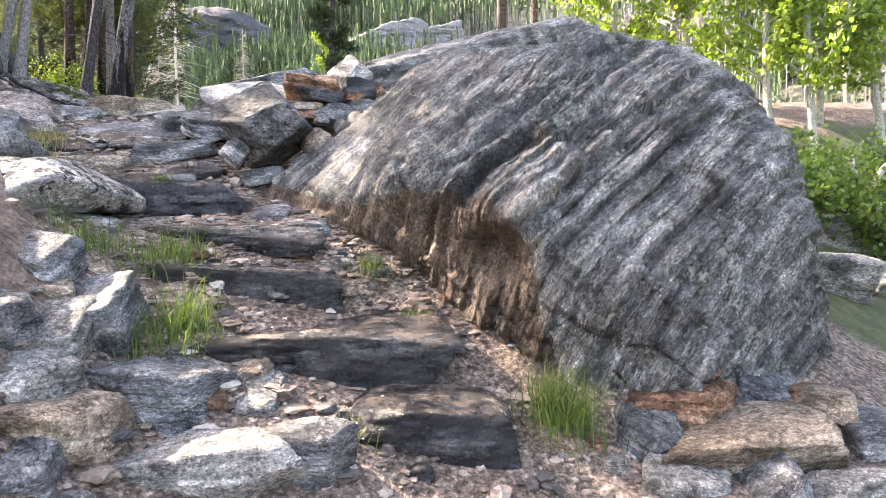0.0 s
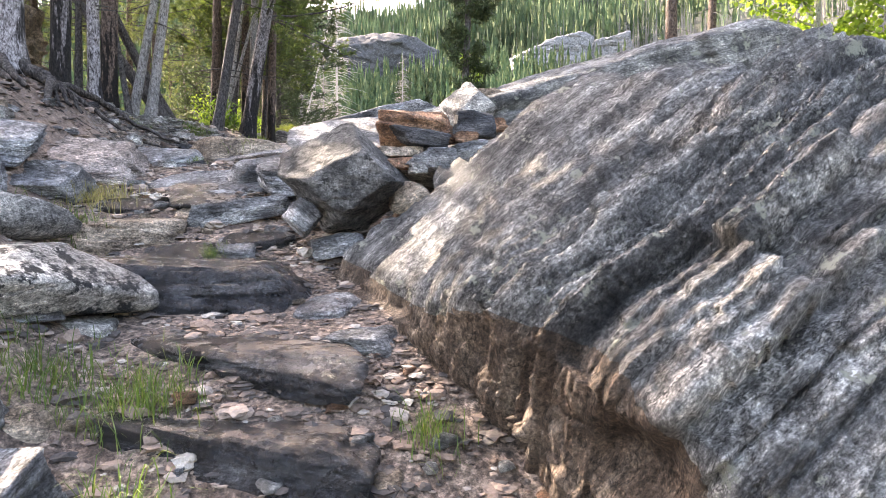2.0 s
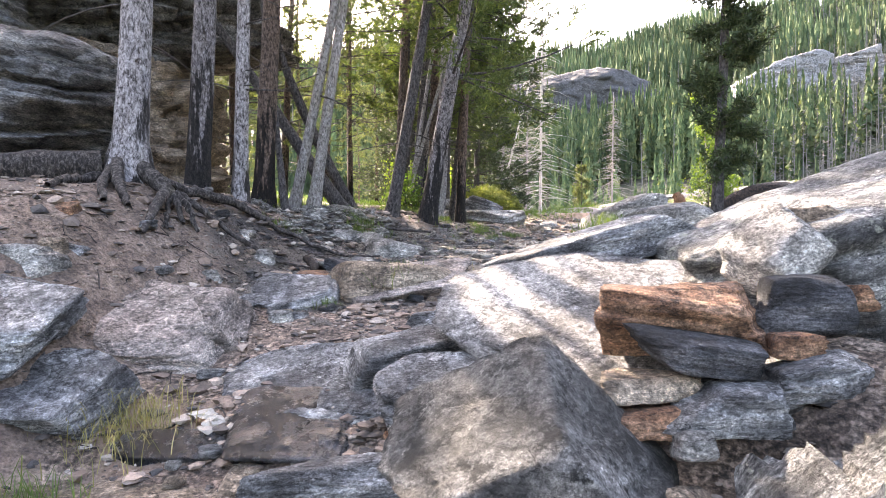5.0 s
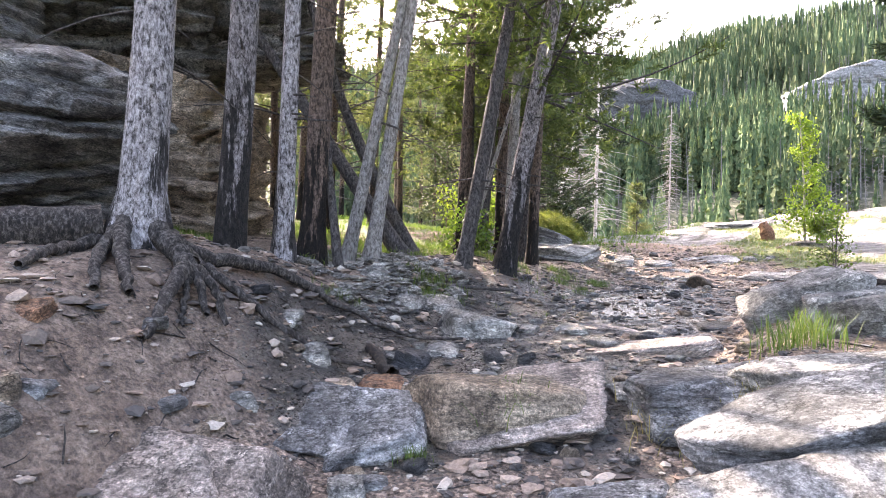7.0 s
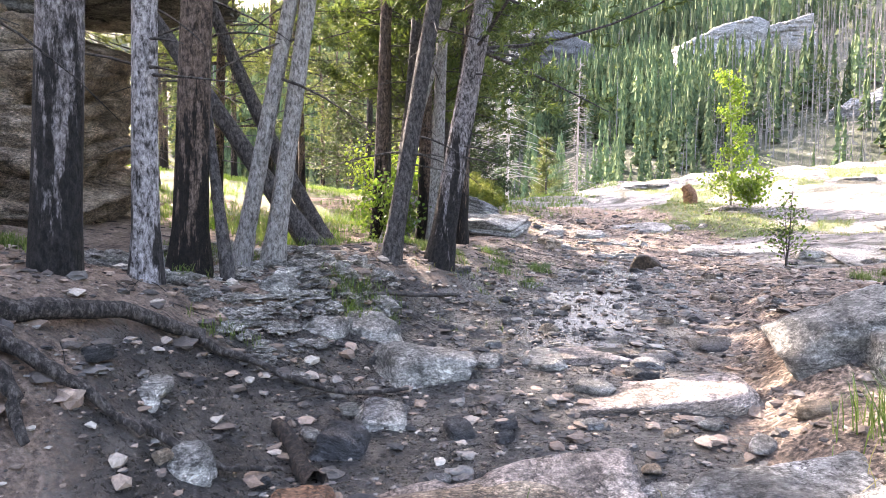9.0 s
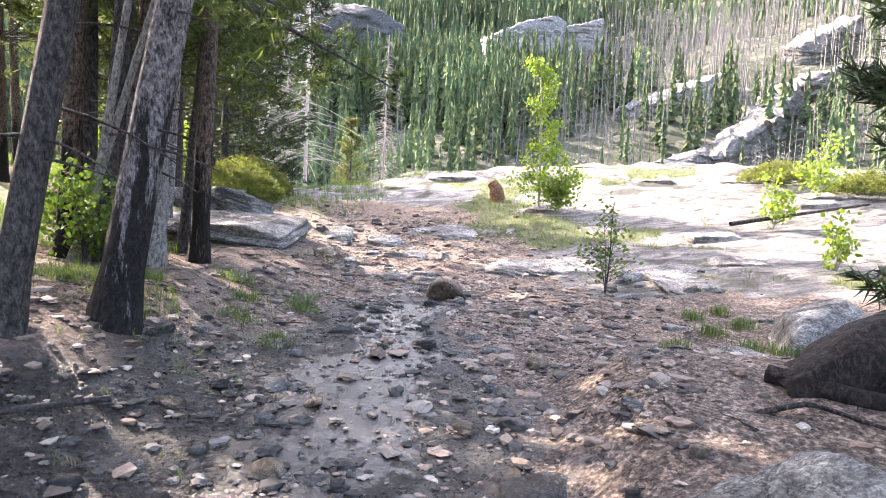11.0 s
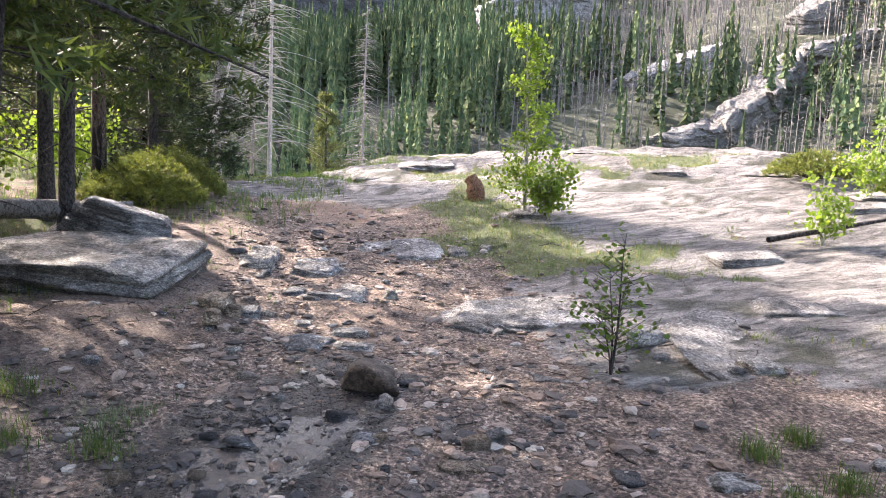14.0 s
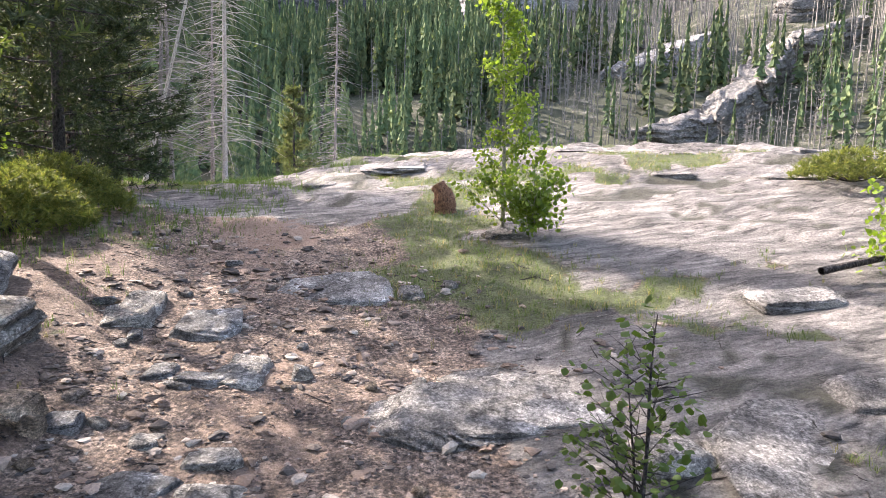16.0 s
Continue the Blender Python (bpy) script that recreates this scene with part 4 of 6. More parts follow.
rock("stone", "pale stone in the mud", -4.82, 7.71, 2.77, (0.17, 0.18, 0.14), 34, 0, 190, "granite", "round")
rock("stone", "pale stone in the mud", -4.60, 7.01, 2.65, (0.15, 0.16, 0.13), 34, 0, 191, "granite", "round")
rock("stone", "brown rounded stone in the mud", -4.44, 6.63, 2.56, (0.18, 0.19, 0.15), 34, 0, 192, "tan", "round")
rock("stone", "tan stone in the mud", -4.50, 6.77, 2.60, (0.13, 0.13, 0.09), 34, 0, 193, "tan", "round")
rock("stone", "reddish flat stone in the mud", -4.42, 7.86, 2.61, (0.26, 0.28, 0.14), 34, 0, 194, "rust", "slab", 8)
rock("stone", "grey rounded stone by the slab", -3.77, 7.04, 2.41, (0.16, 0.13, 0.12), 34, 0, 195, "schist", "round")
rock("stone", "pale stone by the slab", -3.80, 6.92, 2.40, (0.16, 0.17, 0.12), 34, 0, 196, "granite", "block")
rock("stone", "rust coloured flat stone on the bank", -5.09, 6.24, 3.09, (0.16, 0.18, 0.12), 34, 0, 197, "rust", "slab", 22)
rock("stone", "tan stone on the bank", -4.67, 5.95, 2.83, (0.14, 0.16, 0.18), 34, 0, 198, "tan", "block")
rock("stone", "dark stone on the bank", -4.70, 6.09, 2.83, (0.14, 0.15, 0.11), 34, 0, 199, "schist", "block")
rock("stone", "pale stone on the bank", -5.18, 7.82, 2.96, (0.15, 0.17, 0.12), 34, 0, 200, "granite", "round")
rock("stone", "grey stone by the grass", -3.30, 8.05, 2.59, (0.23, 0.24, 0.14), 34, 0, 201, "schist", "block")
rock("stone", "pale flat stone in the mud", -4.09, 9.84, 2.80, (0.29, 0.31, 0.14), 26, 0, 203, "granite", "slab", 3)
rock("stone", "pale rounded stone in the mud", -4.84, 7.73, 2.79, (0.18, 0.15, 0.16), 26, 0, 204, "granite", "round")
rock("stone", "grey stone at the mud edge", -5.19, 9.66, 2.93, (0.27, 0.30, 0.15), 26, 0, 205, "granite", "slab", 13)
rock("stone", "grey stone in the mud", -4.72, 9.31, 2.79, (0.21, 0.23, 0.12), 26, 0, 206, "schist", "block")
rock("stone", "dark stone in the mud", -4.56, 8.72, 2.71, (0.25, 0.27, 0.15), 26, 5, 207, "schist", "slab", 4)
rock("stone", "grey stone at the mud edge", -5.36, 9.35, 2.98, (0.22, 0.24, 0.15), 26, 0, 208, "granite", "slab", 19)
rock("stone", "pale stone on the bank", -5.22, 7.88, 2.99, (0.16, 0.17, 0.10), 26, 0, 209, "granite", "block")
rock("stone", "grey rounded stone below the trunks", -5.84, 9.42, 3.23, (0.24, 0.26, 0.20), 26, 0, 210, "granite", "round")
rock("boulder", "grey rugged rock beside the trail", -2.42, 9.92, 3.08, (0.62, 0.55, 0.50), 13, -18, 211, "granite", "block", 8)
rock("boulder", "grey brown rock beside the trail", -2.15, 9.72, 3.05, (0.62, 0.42, 0.40), 13, -16, 212, "granite", "slab")
rock("boulder", "pale rock at the trail edge", -1.88, 9.5, 3.04, (0.55, 0.36, 0.42), 13, -14, 213, "granite", "block")
rock("rock_ledge", "smooth bedrock slab beside the mud", -3.40, 9.53, 2.73, (1.04, 0.45, 0.22), 13, -10, 214, "pink", "slab", 4)
rock("stone", "pale angular stone in the mud", -4.12, 9.93, 2.80, (0.27, 0.26, 0.15), 13, 6, 215, "granite", "slab", 5)
rock("stone", "dark flat stone across the wet trail", -3.14, 10.76, 2.82, (0.35, 0.30, 0.15), 13, 0, 216, "dark", "slab", 9)
rock("stone", "grey flat stone in the mud", -3.52, 10.11, 2.80, (0.19, 0.17, 0.13), 13, 0, 217, "schist", "slab", 5)
rock("stone", "grey stone in the mud", -4.42, 9.72, 2.79, (0.17, 0.19, 0.15), 13, 0, 218, "granite", "slab", 8)
rock("stone", "grey stone in the mud", -4.67, 9.21, 2.79, (0.16, 0.13, 0.13), 13, 0, 219, "schist", "block")
rock("stone", "grey stone at the mud edge", -5.21, 9.62, 2.94, (0.30, 0.32, 0.16), 13, 0, 220, "granite", "slab", 16)
rock("stone", "grey stone at the mud edge", -5.35, 9.35, 2.98, (0.22, 0.21, 0.14), 13, 0, 221, "granite", "slab", 22)
rock("stone", "pale stone on the bank", -5.40, 10.04, 3.05, (0.18, 0.20, 0.14), 13, 0, 222, "granite", "slab", 22)
rock("stone", "pale block beside the dark log", -1.96, 12.51, 3.1, (0.28, 0.30, 0.15), 13, 0, 223, "bright", "block")
rock("stone", "pale flat slab beside the dark log", -2.38, 11.74, 3.08, (0.34, 0.24, 0.12), 13, 0, 224, "granite", "slab", 7)
rock("boulder", "broad pale sunlit slab boulder below the pines", -7.15, 15.7, 3.5, (1.55, 1.45, 0.54), 16, 2, 246, "granite", "block", 4)
rock("boulder", "grey wedge shaped boulder behind the slab", -7.75, 16.8, 3.74, (0.95, 0.8, 0.56), 20, 14, 226, "schist", "block")
rock("stone", "grey flat stone on the bank", -7.65, 14.47, 3.59, (0.44, 0.47, 0.19), 10, 5, 227, "schist", "slab", 8)
rock("boulder", "pale grey smooth boulder at the trail edge", -1.20, 13.31, 3.21, (0.63, 0.66, 0.48), 10, -8, 228, "granite", "round")
rock("trail_stone", "brown rounded cracked stone on the wet trail", -4.25, 14.51, 3.17, (0.34, 0.25, 0.18), 10, 0, 229, "brownsmooth", "round")
rock("stone", "dark thin stone beside the round stone", -3.99, 14.62, 3.06, (0.23, 0.16, 0.12), 10, 0, 230, "dark", "slab", 10)
rock("rock_ledge", "broad pale flat bedrock slab beside the sapling", -1.25, 15.74, 3.19, (1.64, 1.46, 0.14), 10, 2, 231, "slabrock", "slab", 8)
rock("rock_ledge", "pale flat bedrock in the trail", -3.00, 16.59, 3.21, (1.17, 1.04, 0.12), 10, 0, 232, "slabrock", "slab", 7)
rock("rock_ledge", "pale flat rock at the foot of the sapling", -3.00, 15.02, 3.06, (0.54, 0.48, 0.13), 10, 0, 233, "slabrock", "slab", -1)
rock("rock_ledge", "thin dark layered ledge across the trail", -4.94, 18.28, 3.47, (1.03, 0.84, 0.18), 10, -3, 234, "schist", "slab", 10)
rock("stone", "pale flat stone in the trail", -6.26, 17.11, 3.42, (0.38, 0.41, 0.17), 10, 0, 235, "granite", "slab", 7)
rock("stone", "grey flat stone in the trail", -5.61, 17.12, 3.37, (0.50, 0.54, 0.18), 10, 0, 236, "schist", "slab", 9)
rock("stone", "grey flat stone in the trail", -4.98, 16.35, 3.26, (0.35, 0.38, 0.15), 10, 0, 237, "granite", "slab", 2)
rock("stone", "grey flat stone in the trail", -4.89, 15.04, 3.14, (0.34, 0.33, 0.14), 10, 0, 238, "schist", "slab", 5)
rock("stone", "grey flat stone in the trail", -5.26, 16.19, 3.25, (0.25, 0.27, 0.13), 10, 0, 239, "schist", "slab", 1)
rock("stone", "tan flat stone at the trail edge", -5.84, 15.47, 3.35, (0.24, 0.26, 0.14), 10, 0, 240, "tan", "slab", 4)
rock("stone", "pale stone standing in the grass", -4.23, 18.21, 3.50, (0.24, 0.26, 0.18), 10, 0, 241, "granite", "slab", 13)
rock("stone", "dark flat stone on the trail", -2.67, 13.60, 3.02, (0.17, 0.14, 0.12), 10, 0, 242, "dark", "slab", 3)
rock("stone", "pale flat stone on the trail", -2.93, 13.24, 2.99, (0.10, 0.08, 0.11), 10, 0, 243, "granite", "slab", 1)
rock("stone", "pale flat stone on the trail", -3.57, 12.62, 2.97, (0.18, 0.09, 0.12), 10, 0, 244, "granite", "slab", 2)
rock("stone", "grey rounded stone on the trail", -3.74, 12.84, 3.02, (0.15, 0.09, 0.12), 10, 0, 245, "granite", "round")
rock("stone", "pale grey stone on the bank", -5.00, 12.19, 3.03, (0.13, 0.10, 0.11), 10, 0, 246, "granite", "block")
rock("stone", "dark flat stone at the wet edge", -4.67, 12.68, 3.02, (0.25, 0.11, 0.12), 10, 0, 247, "dark", "slab", 4)
rock("stone", "dark flat stone at the wet edge", -4.54, 12.97, 3.02, (0.12, 0.09, 0.11), 10, 0, 248, "dark", "slab", -4)
rock("stone", "pale flat stone in the grass", -2.19, 13.61, 3.05, (0.24, 0.19, 0.13), 10, 0, 249, "granite", "slab", 2)
rock("stone", "pale flat stone on the trail", -2.37, 12.52, 3.00, (0.26, 0.09, 0.12), 10, 0, 250, "granite", "slab", 3)
rock("stone", "dark round stone on the trail", -4.27, 13.92, 3.08, (0.13, 0.09, 0.10), 10, 0, 251, "dark", "round")
rock("stone", "dark small stone on the trail", -3.84, 13.40, 3.05, (0.06, 0.05, 0.07), 10, 0, 252, "dark", "round")
rock("stone", "grey flat stone in the trail", -5.50, 16.30, 3.26, (0.21, 0.23, 0.15), 14, 0, 253, "schist", "slab", 4)
rock("stone", "tan rounded stone in the trail", -5.66, 15.06, 3.32, (0.17, 0.12, 0.12), 14, 0, 254, "tan", "round")
rock("stone", "grey angular stone in the trail", -5.18, 16.23, 3.27, (0.37, 0.24, 0.14), 13, 0, 255, "schist", "slab", -1)
rock("stone", "pale angular slab set in the trail", -5.01, 16.54, 3.26, (0.35, 0.38, 0.16), 13, 0, 256, "granite", "slab", 4)
rock("stone", "grey angular slab set in the trail", -5.63, 17.18, 3.37, (0.40, 0.43, 0.17), 13, 0, 257, "schist", "slab", 8)
rock("stone", "grey flat slab set in the trail", -6.30, 17.37, 3.46, (0.36, 0.39, 0.16), 13, 0, 258, "granite", "slab", 13)
rock("stone", "tan rounded stone in the trail", -5.64, 15.37, 3.30, (0.15, 0.13, 0.13), 13, 0, 259, "tan", "round")
rock("stone", "dark angular stone in the trail", -5.58, 15.50, 3.24, (0.20, 0.19, 0.13), 13, 0, 260, "schist", "slab", 10)
rock("stone", "pale stone in the trail", -5.10, 15.52, 3.16, (0.18, 0.19, 0.14), 13, 0, 261, "granite", "slab", 1)
rock("stone", "pale round stone in the trail", -4.61, 16.50, 3.29, (0.16, 0.16, 0.13), 13, 0, 262, "granite", "round")
rock("stone", "pale flat stone in the trail", -4.67, 15.43, 3.14, (0.29, 0.23, 0.15), 13, 0, 263, "granite", "slab", 4)
rock("stone", "grey flat stone in the trail", -4.52, 15.11, 3.12, (0.23, 0.16, 0.14), 13, 0, 264, "schist", "slab", -1)
rock("stone", "pale small stone in the trail", -3.53, 14.93, 3.10, (0.07, 0.05, 0.07), 13, 0, 265, "granite", "block")
rock("rock_ledge", "grey layered bedrock in the trail", -2.57, 6.34, 2.11, (0.49, 0.45, 0.20), 29, -4, 266, "schist", "slab", 15)
rock("rock_ledge", "dark wet bedrock in the trail", -2.80, 6.04, 2.04, (0.61, 0.56, 0.19), 29, -3, 267, "wet", "slab", 17)
rock("rock_ledge", "dark wet bedrock in the trail", -3.10, 5.69, 1.96, (0.64, 0.21, 0.17), 29, 0, 268, "wet", "slab", 22)
rock("rock_ledge", "bluish grey bedrock slab in the trail", -3.82, 5.46, 2.19, (0.62, 0.57, 0.19), 29, 3, 269, "schist", "slab", 22)
rock("rock_ledge", "wet layered rock beside the angular boulder", -2.09, 5.51, 1.71, (0.47, 0.18, 0.19), 29, -5, 270, "wet", "slab", 22)
rock("rock_ledge", "dark wet rock below the brown ledge", -2.34, 5.25, 1.65, (0.63, 0.21, 0.16), 29, 0, 271, "wet", "slab", 22)
rock("rock_ledge", "grey layered rock on the bank", -3.88, 4.94, 2.22, (0.49, 0.45, 0.20), 29, 4, 272, "schist", "slab", 22)
rock("rock_ledge", "grey sloping rock on the bank", -4.26, 5.36, 2.51, (0.82, 0.75, 0.19), 29, 6, 273, "schist", "slab", 22)
rock("rock_ledge", "dark broken rock on the bank", -4.67, 5.21, 2.72, (0.50, 0.46, 0.21), 29, 6, 274, "schist", "block")
rock("rock_ledge", "grey flat rock behind the angular boulder", -2.69, 8.46, 2.72, (0.92, 0.60, 0.24), 30, -8, 275, "schist", "slab")
rock("stone", "grey stone on the wet rock", -2.00, 5.19, 1.58, (0.18, 0.13, 0.10), 30, 0, 276, "schist", "block")
rock("stone", "dark stone on the wet rock", -1.94, 5.33, 1.61, (0.10, 0.11, 0.09), 30, 0, 277, "wet", "block")
rock("stone", "dark stone beside the angular boulder", -2.03, 5.70, 1.80, (0.18, 0.20, 0.14), 30, 0, 278, "schist", "block")
rock("stone", "pale stone on the bank", -4.59, 5.86, 2.73, (0.29, 0.32, 0.22), 30, 0, 279, "granite", "round")
rock("stone", "tan stone on the bank", -4.58, 7.65, 2.64, (0.20, 0.21, 0.12), 30, 0, 280, "tan", "round")
rock("stone", "pinkish stone on the ledge", -2.72, 5.66, 1.90, (0.17, 0.19, 0.13), 30, 0, 281, "tan", "slab", 22)
rock("rock_ledge", "thin dark wet ledge across the trail", -3.67, 10.23, 2.81, (0.59, 0.20, 0.13), 13, 0, 282, "wet", "slab", 6)
rock("rock_ledge", "flat brown bedrock in the trail", -3.90, 10.11, 2.80, (0.77, 0.31, 0.15), 34, 0, 283, "pink", "slab", 6)
rock("stone", "dark wet broken stone in the mud", -4.57, 8.35, 2.67, (0.23, 0.25, 0.22), 34, 20, 284, "dark", "slab", 10)
rock("stone", "tan stone in the mud", -4.36, 6.32, 2.54, (0.10, 0.11, 0.11), 34, 0, 285, "tan", "round")
rock("stone", "grey stone in the mud", -4.55, 8.67, 2.71, (0.27, 0.29, 0.15), 34, 0, 286, "granite", "slab", 4)
rock("stone", "grey stone below the pines", -5.27, 9.62, 2.97, (0.31, 0.34, 0.15), 34, 0, 287, "granite", "slab", 15)
rock("stone", "grey stone below the pines", -5.38, 9.31, 3.00, (0.25, 0.27, 0.14), 34, 0, 288, "granite", "slab", 19)
rock("stone", "pale flat stone beside the slab", -1.61, 15.25, 3.20, (0.27, 0.29, 0.14), 10, 0, 289, "granite", "slab", 6)
rock("stone", "pale flat stone on the dirt", -1.41, 13.85, 3.12, (0.20, 0.13, 0.12), 10, 0, 290, "granite", "slab", -0)
rock("stone", "grey flat stone in the trail", -4.02, 13.68, 3.04, (0.18, 0.14, 0.12), 10, 0, 291, "schist", "slab", 2)
rock("stone", "dark flat stone on the trail", -3.52, 13.83, 3.02, (0.15, 0.11, 0.11), 10, 0, 292, "dark", "slab", -2)
rock("stone", "tan flat rock set in the trail", -3.49, 13.55, 3.01, (0.26, 0.11, 0.11), 10, 0, 293, "tan", "slab", 4)
rock("stone", "grey flat stone in the trail", -4.53, 15.12, 3.12, (0.32, 0.24, 0.13), 10, 0, 294, "granite", "slab", -0)
rock("rock_ledge", "dark layered ledge below the pale slab", -2.42, 6.72, 2.36, (0.95, 0.34, 0.22), 48, -8, 310, "schist", "slab", 12)
rock("rock_ledge", "grey cracked slab at the foot of the pale slab", -2.15, 6.25, 2.25, (0.55, 0.4, 0.2), 40, -4, 311, "schist", "slab", 16)
rock("stone", "grey rounded rock in the grass", -2.42, 15.83, 3.24, (0.39, 0.39, 0.21), 10, 0, 295, "granite", "round")


def dome_ledges(count, seed):
    """Low flat ledges that break up the bare granite."""
    rng = random.Random(seed)
    made = 0
    while made < count:
        x, y = rng.uniform(-9, 2.5), rng.uniform(16, 27)
        d = x - float(trail_x(y))
        if d < 1.3 or float(trail_zones(np.array([x]), np.array([y]))["bare"][0]) < 0.5:
            continue
        w = rng.uniform(0.5, 1.7)
        slope = math.degrees(math.atan2(height(x, y + 0.5) - height(x, y - 0.5), 1.0))
        ob = rock("rock_ledge", "low flat granite ledge on the bare dome", x, y, height(x, y) - 0.02, (w, w * rng.uniform(0.35, 0.7), rng.uniform(0.10, 0.17)),
                  rng.gauss(18, 14), rng.gauss(-3, 3), 900 + made, "slabrock", "slab", slope)
        tagged(ob, group="ledges on the dome")
        made += 1


dome_ledges(16, 12)
for n, (x, y, w) in enumerate(((3.3, 5.6, 0.7), (3.9, 6.2, 0.6), (4.6, 7.8, 0.9), (5.6, 8.6, 0.8), (3.6, 8.4, 0.6))):
    rock("boulder", "pale grey boulder on the slope beyond the great boulder", x, y, height(x, y) + 0.1 * w, (w, 0.8 * w, 0.6 * w), 40 * n, 4, 950 + n, "granite", "block")


# ---- trees ----
def needle_tufts(places, ways, size, rng, needles=22):
    """Brushes of needles at places, pointing along ways."""
    n = len(places)
    way = ways / np.linalg.norm(ways, axis=1)[:, None]
    base = np.repeat(places, needles, 0) - np.repeat(way, needles, 0) * rng.uniform(0, 1, (n * needles, 1)) * size * 1.3
    d = np.repeat(way, needles, 0) * 0.55 + rng.normal(0, 0.75, (n * needles, 3))
    d /= np.linalg.norm(d, axis=1)[:, None]
    side = np.cross(d, rng.normal(0, 1, (n * needles, 3)))
    side /= np.linalg.norm(side, axis=1)[:, None]
    ln = size * rng.uniform(0.6, 1.1, (n * needles, 1))
    wd = size * 0.075
    v = np.stack([base - side * wd, base + side * wd, base + d * ln], 1).reshape(-1, 3)
    f = np.arange(len(v)).reshape(-1, 3)
    return v, f


def conifer(label, x, y, top, lean, radius, bark, crown_from, reach, seed, foliage="pine", tufts=15, whorls=18, bend=0.0, name="pine_tree", size=0.13, dead_from=0.35, flare=1.5):
    """A conifer: a tapered trunk that leans by metres, dead twigs below, and a crown of needle brushes."""
    rng = np.random.default_rng(seed)
    z = height(x, y) - 0.12
    root = new(name)
    root.location = (x, y, z)
    k = np.linspace(0, 1, 26)
    line = np.stack([lean[0] * k + bend * np.sin(k * 3.1), lean[1] * k, top * k], 1)
    line[:, :2] += 0.012 * top * np.stack([fbm(k * 3, k * 0 + seed, 1, 2, 1), fbm(k * 3, k * 0 - seed, 1, 2, 2)], 1) * k[:, None]
    rad = radius * (1 - 0.8 * k) * (1 + (flare - 1) * np.exp(-k * top / 0.18))
    # more rings near the ground, where the flare is
    v, f = tube(line, rad, 14, seed, 0.16)
    part("trunk", mesh_of("trunk", v, f, BARK[bark]), root)
    wood, spots, ways = [], [], []
    for w in range(whorls):
        h = crown_from + (1 - crown_from) * (w + rng.uniform(0, 0.8)) / whorls
        if h > 0.98:
            continue
        for b in range(rng.integers(3, 6)):
            a = rng.uniform(0, 2 * np.pi)
            ln = reach * (1.05 - h) / (1.05 - crown_from) * rng.uniform(0.6, 1.1) + 0.15
            start = np.array([np.interp(h, k, line[:, c]) for c in range(3)])
            out = np.array((np.cos(a), np.sin(a), rng.uniform(-0.15, 0.25)))
            q = np.linspace(0, 1, 6)[:, None]
            limb = start + out * ln * q + np.array((0, 0, 1)) * (q ** 2 * ln * rng.uniform(-0.25, 0.3))
            wood.append(tube(limb, 0.022 * radius / 0.12 * (1 - 0.75 * q[:, 0]), 5))
            for _ in range(tufts):
                g = rng.uniform(0.3, 1.0)
                at = np.array([np.interp(g, q[:, 0], limb[:, c]) for c in range(3)])
                off = rng.normal(0, 1, 3) * 0.16 * ln * (1.15 - g) + rng.normal(0, 0.05, 3)
                spots.append(at + off)
                ways.append(out + off * 2 + np.array((0, 0, 0.5)))
    for _ in range(int(10 * crown_from / 0.3)):
        h = rng.uniform(dead_from * crown_from, crown_from)
        a = rng.uniform(0, 2 * np.pi)
        start = np.array([np.interp(h, k, line[:, c]) for c in range(3)])
        ln = rng.uniform(0.2, 0.9) * reach * 0.5
        q = np.linspace(0, 1, 5)[:, None]
        limb = start + np.array((np.cos(a), np.sin(a), -0.1)) * ln * q + np.array((0, 0, -1)) * q ** 2 * ln * rng.uniform(0, 0.4)
        wood.append(tube(limb, 0.011 * (1 - 0.8 * q[:, 0]), 4))
    if wood:
        v, f = joined(wood)
        part("bough", mesh_of("bough", v, f, BARK["dark"]), root)
    if spots and tufts:
        v, f = needle_tufts(np.array(spots), np.array(ways), size, rng)
        part("crown", mesh_of("crown", v, f, LEAF[foliage], False), root)
    return tagged(root, label, "tree")


def dead_trunk(label, x, y, top, lean, radius, bark, seed, twigs=14, name="dead_tree", bend=0.0, z=None, spread=0.0):
    rng = np.random.default_rng(seed)
    root = new(name)
    root.location = (x, y, (height(x, y) if z is None else z) - 0.1)
    k = np.linspace(0, 1, 22)
    line = np.stack([lean[0] * k + bend * np.sin(k * 3.14), lean[1] * k, top * k], 1)
    v, f = tube(line, radius * (1 - 0.7 * k) * (1 + 0.5 * np.exp(-k * top / 0.15)), 12, seed, 0.14)
    part("trunk", mesh_of("trunk", v, f, BARK[bark]), root)
    wood = []
    for _ in range(twigs * (2 if spread else 1)):
        h = rng.uniform(0.12, 0.97)
        a = rng.uniform(0, 2 * np.pi)
        start = np.array([np.interp(h, k, line[:, c]) for c in range(3)])
        q = np.linspace(0, 1, 5)[:, None]
        ln = rng.uniform(0.3, 1.0) * (spread * (1.15 - h) if spread else 1)
        limb = start + np.array((np.cos(a), np.sin(a), rng.uniform(-0.3, 0.2))) * ln * q - np.array((0, 0, 1)) * q ** 2 * ln * 0.25
        wood.append(tube(limb, (0.011 if spread else 0.012) * (1 - 0.8 * q[:, 0]), 4))
    if wood:
        v, f = joined(wood)
        part("bough", mesh_of("bough", v, f, BARK[bark if spread else "dark"]), root)
    return tagged(root, label, "dead tree")


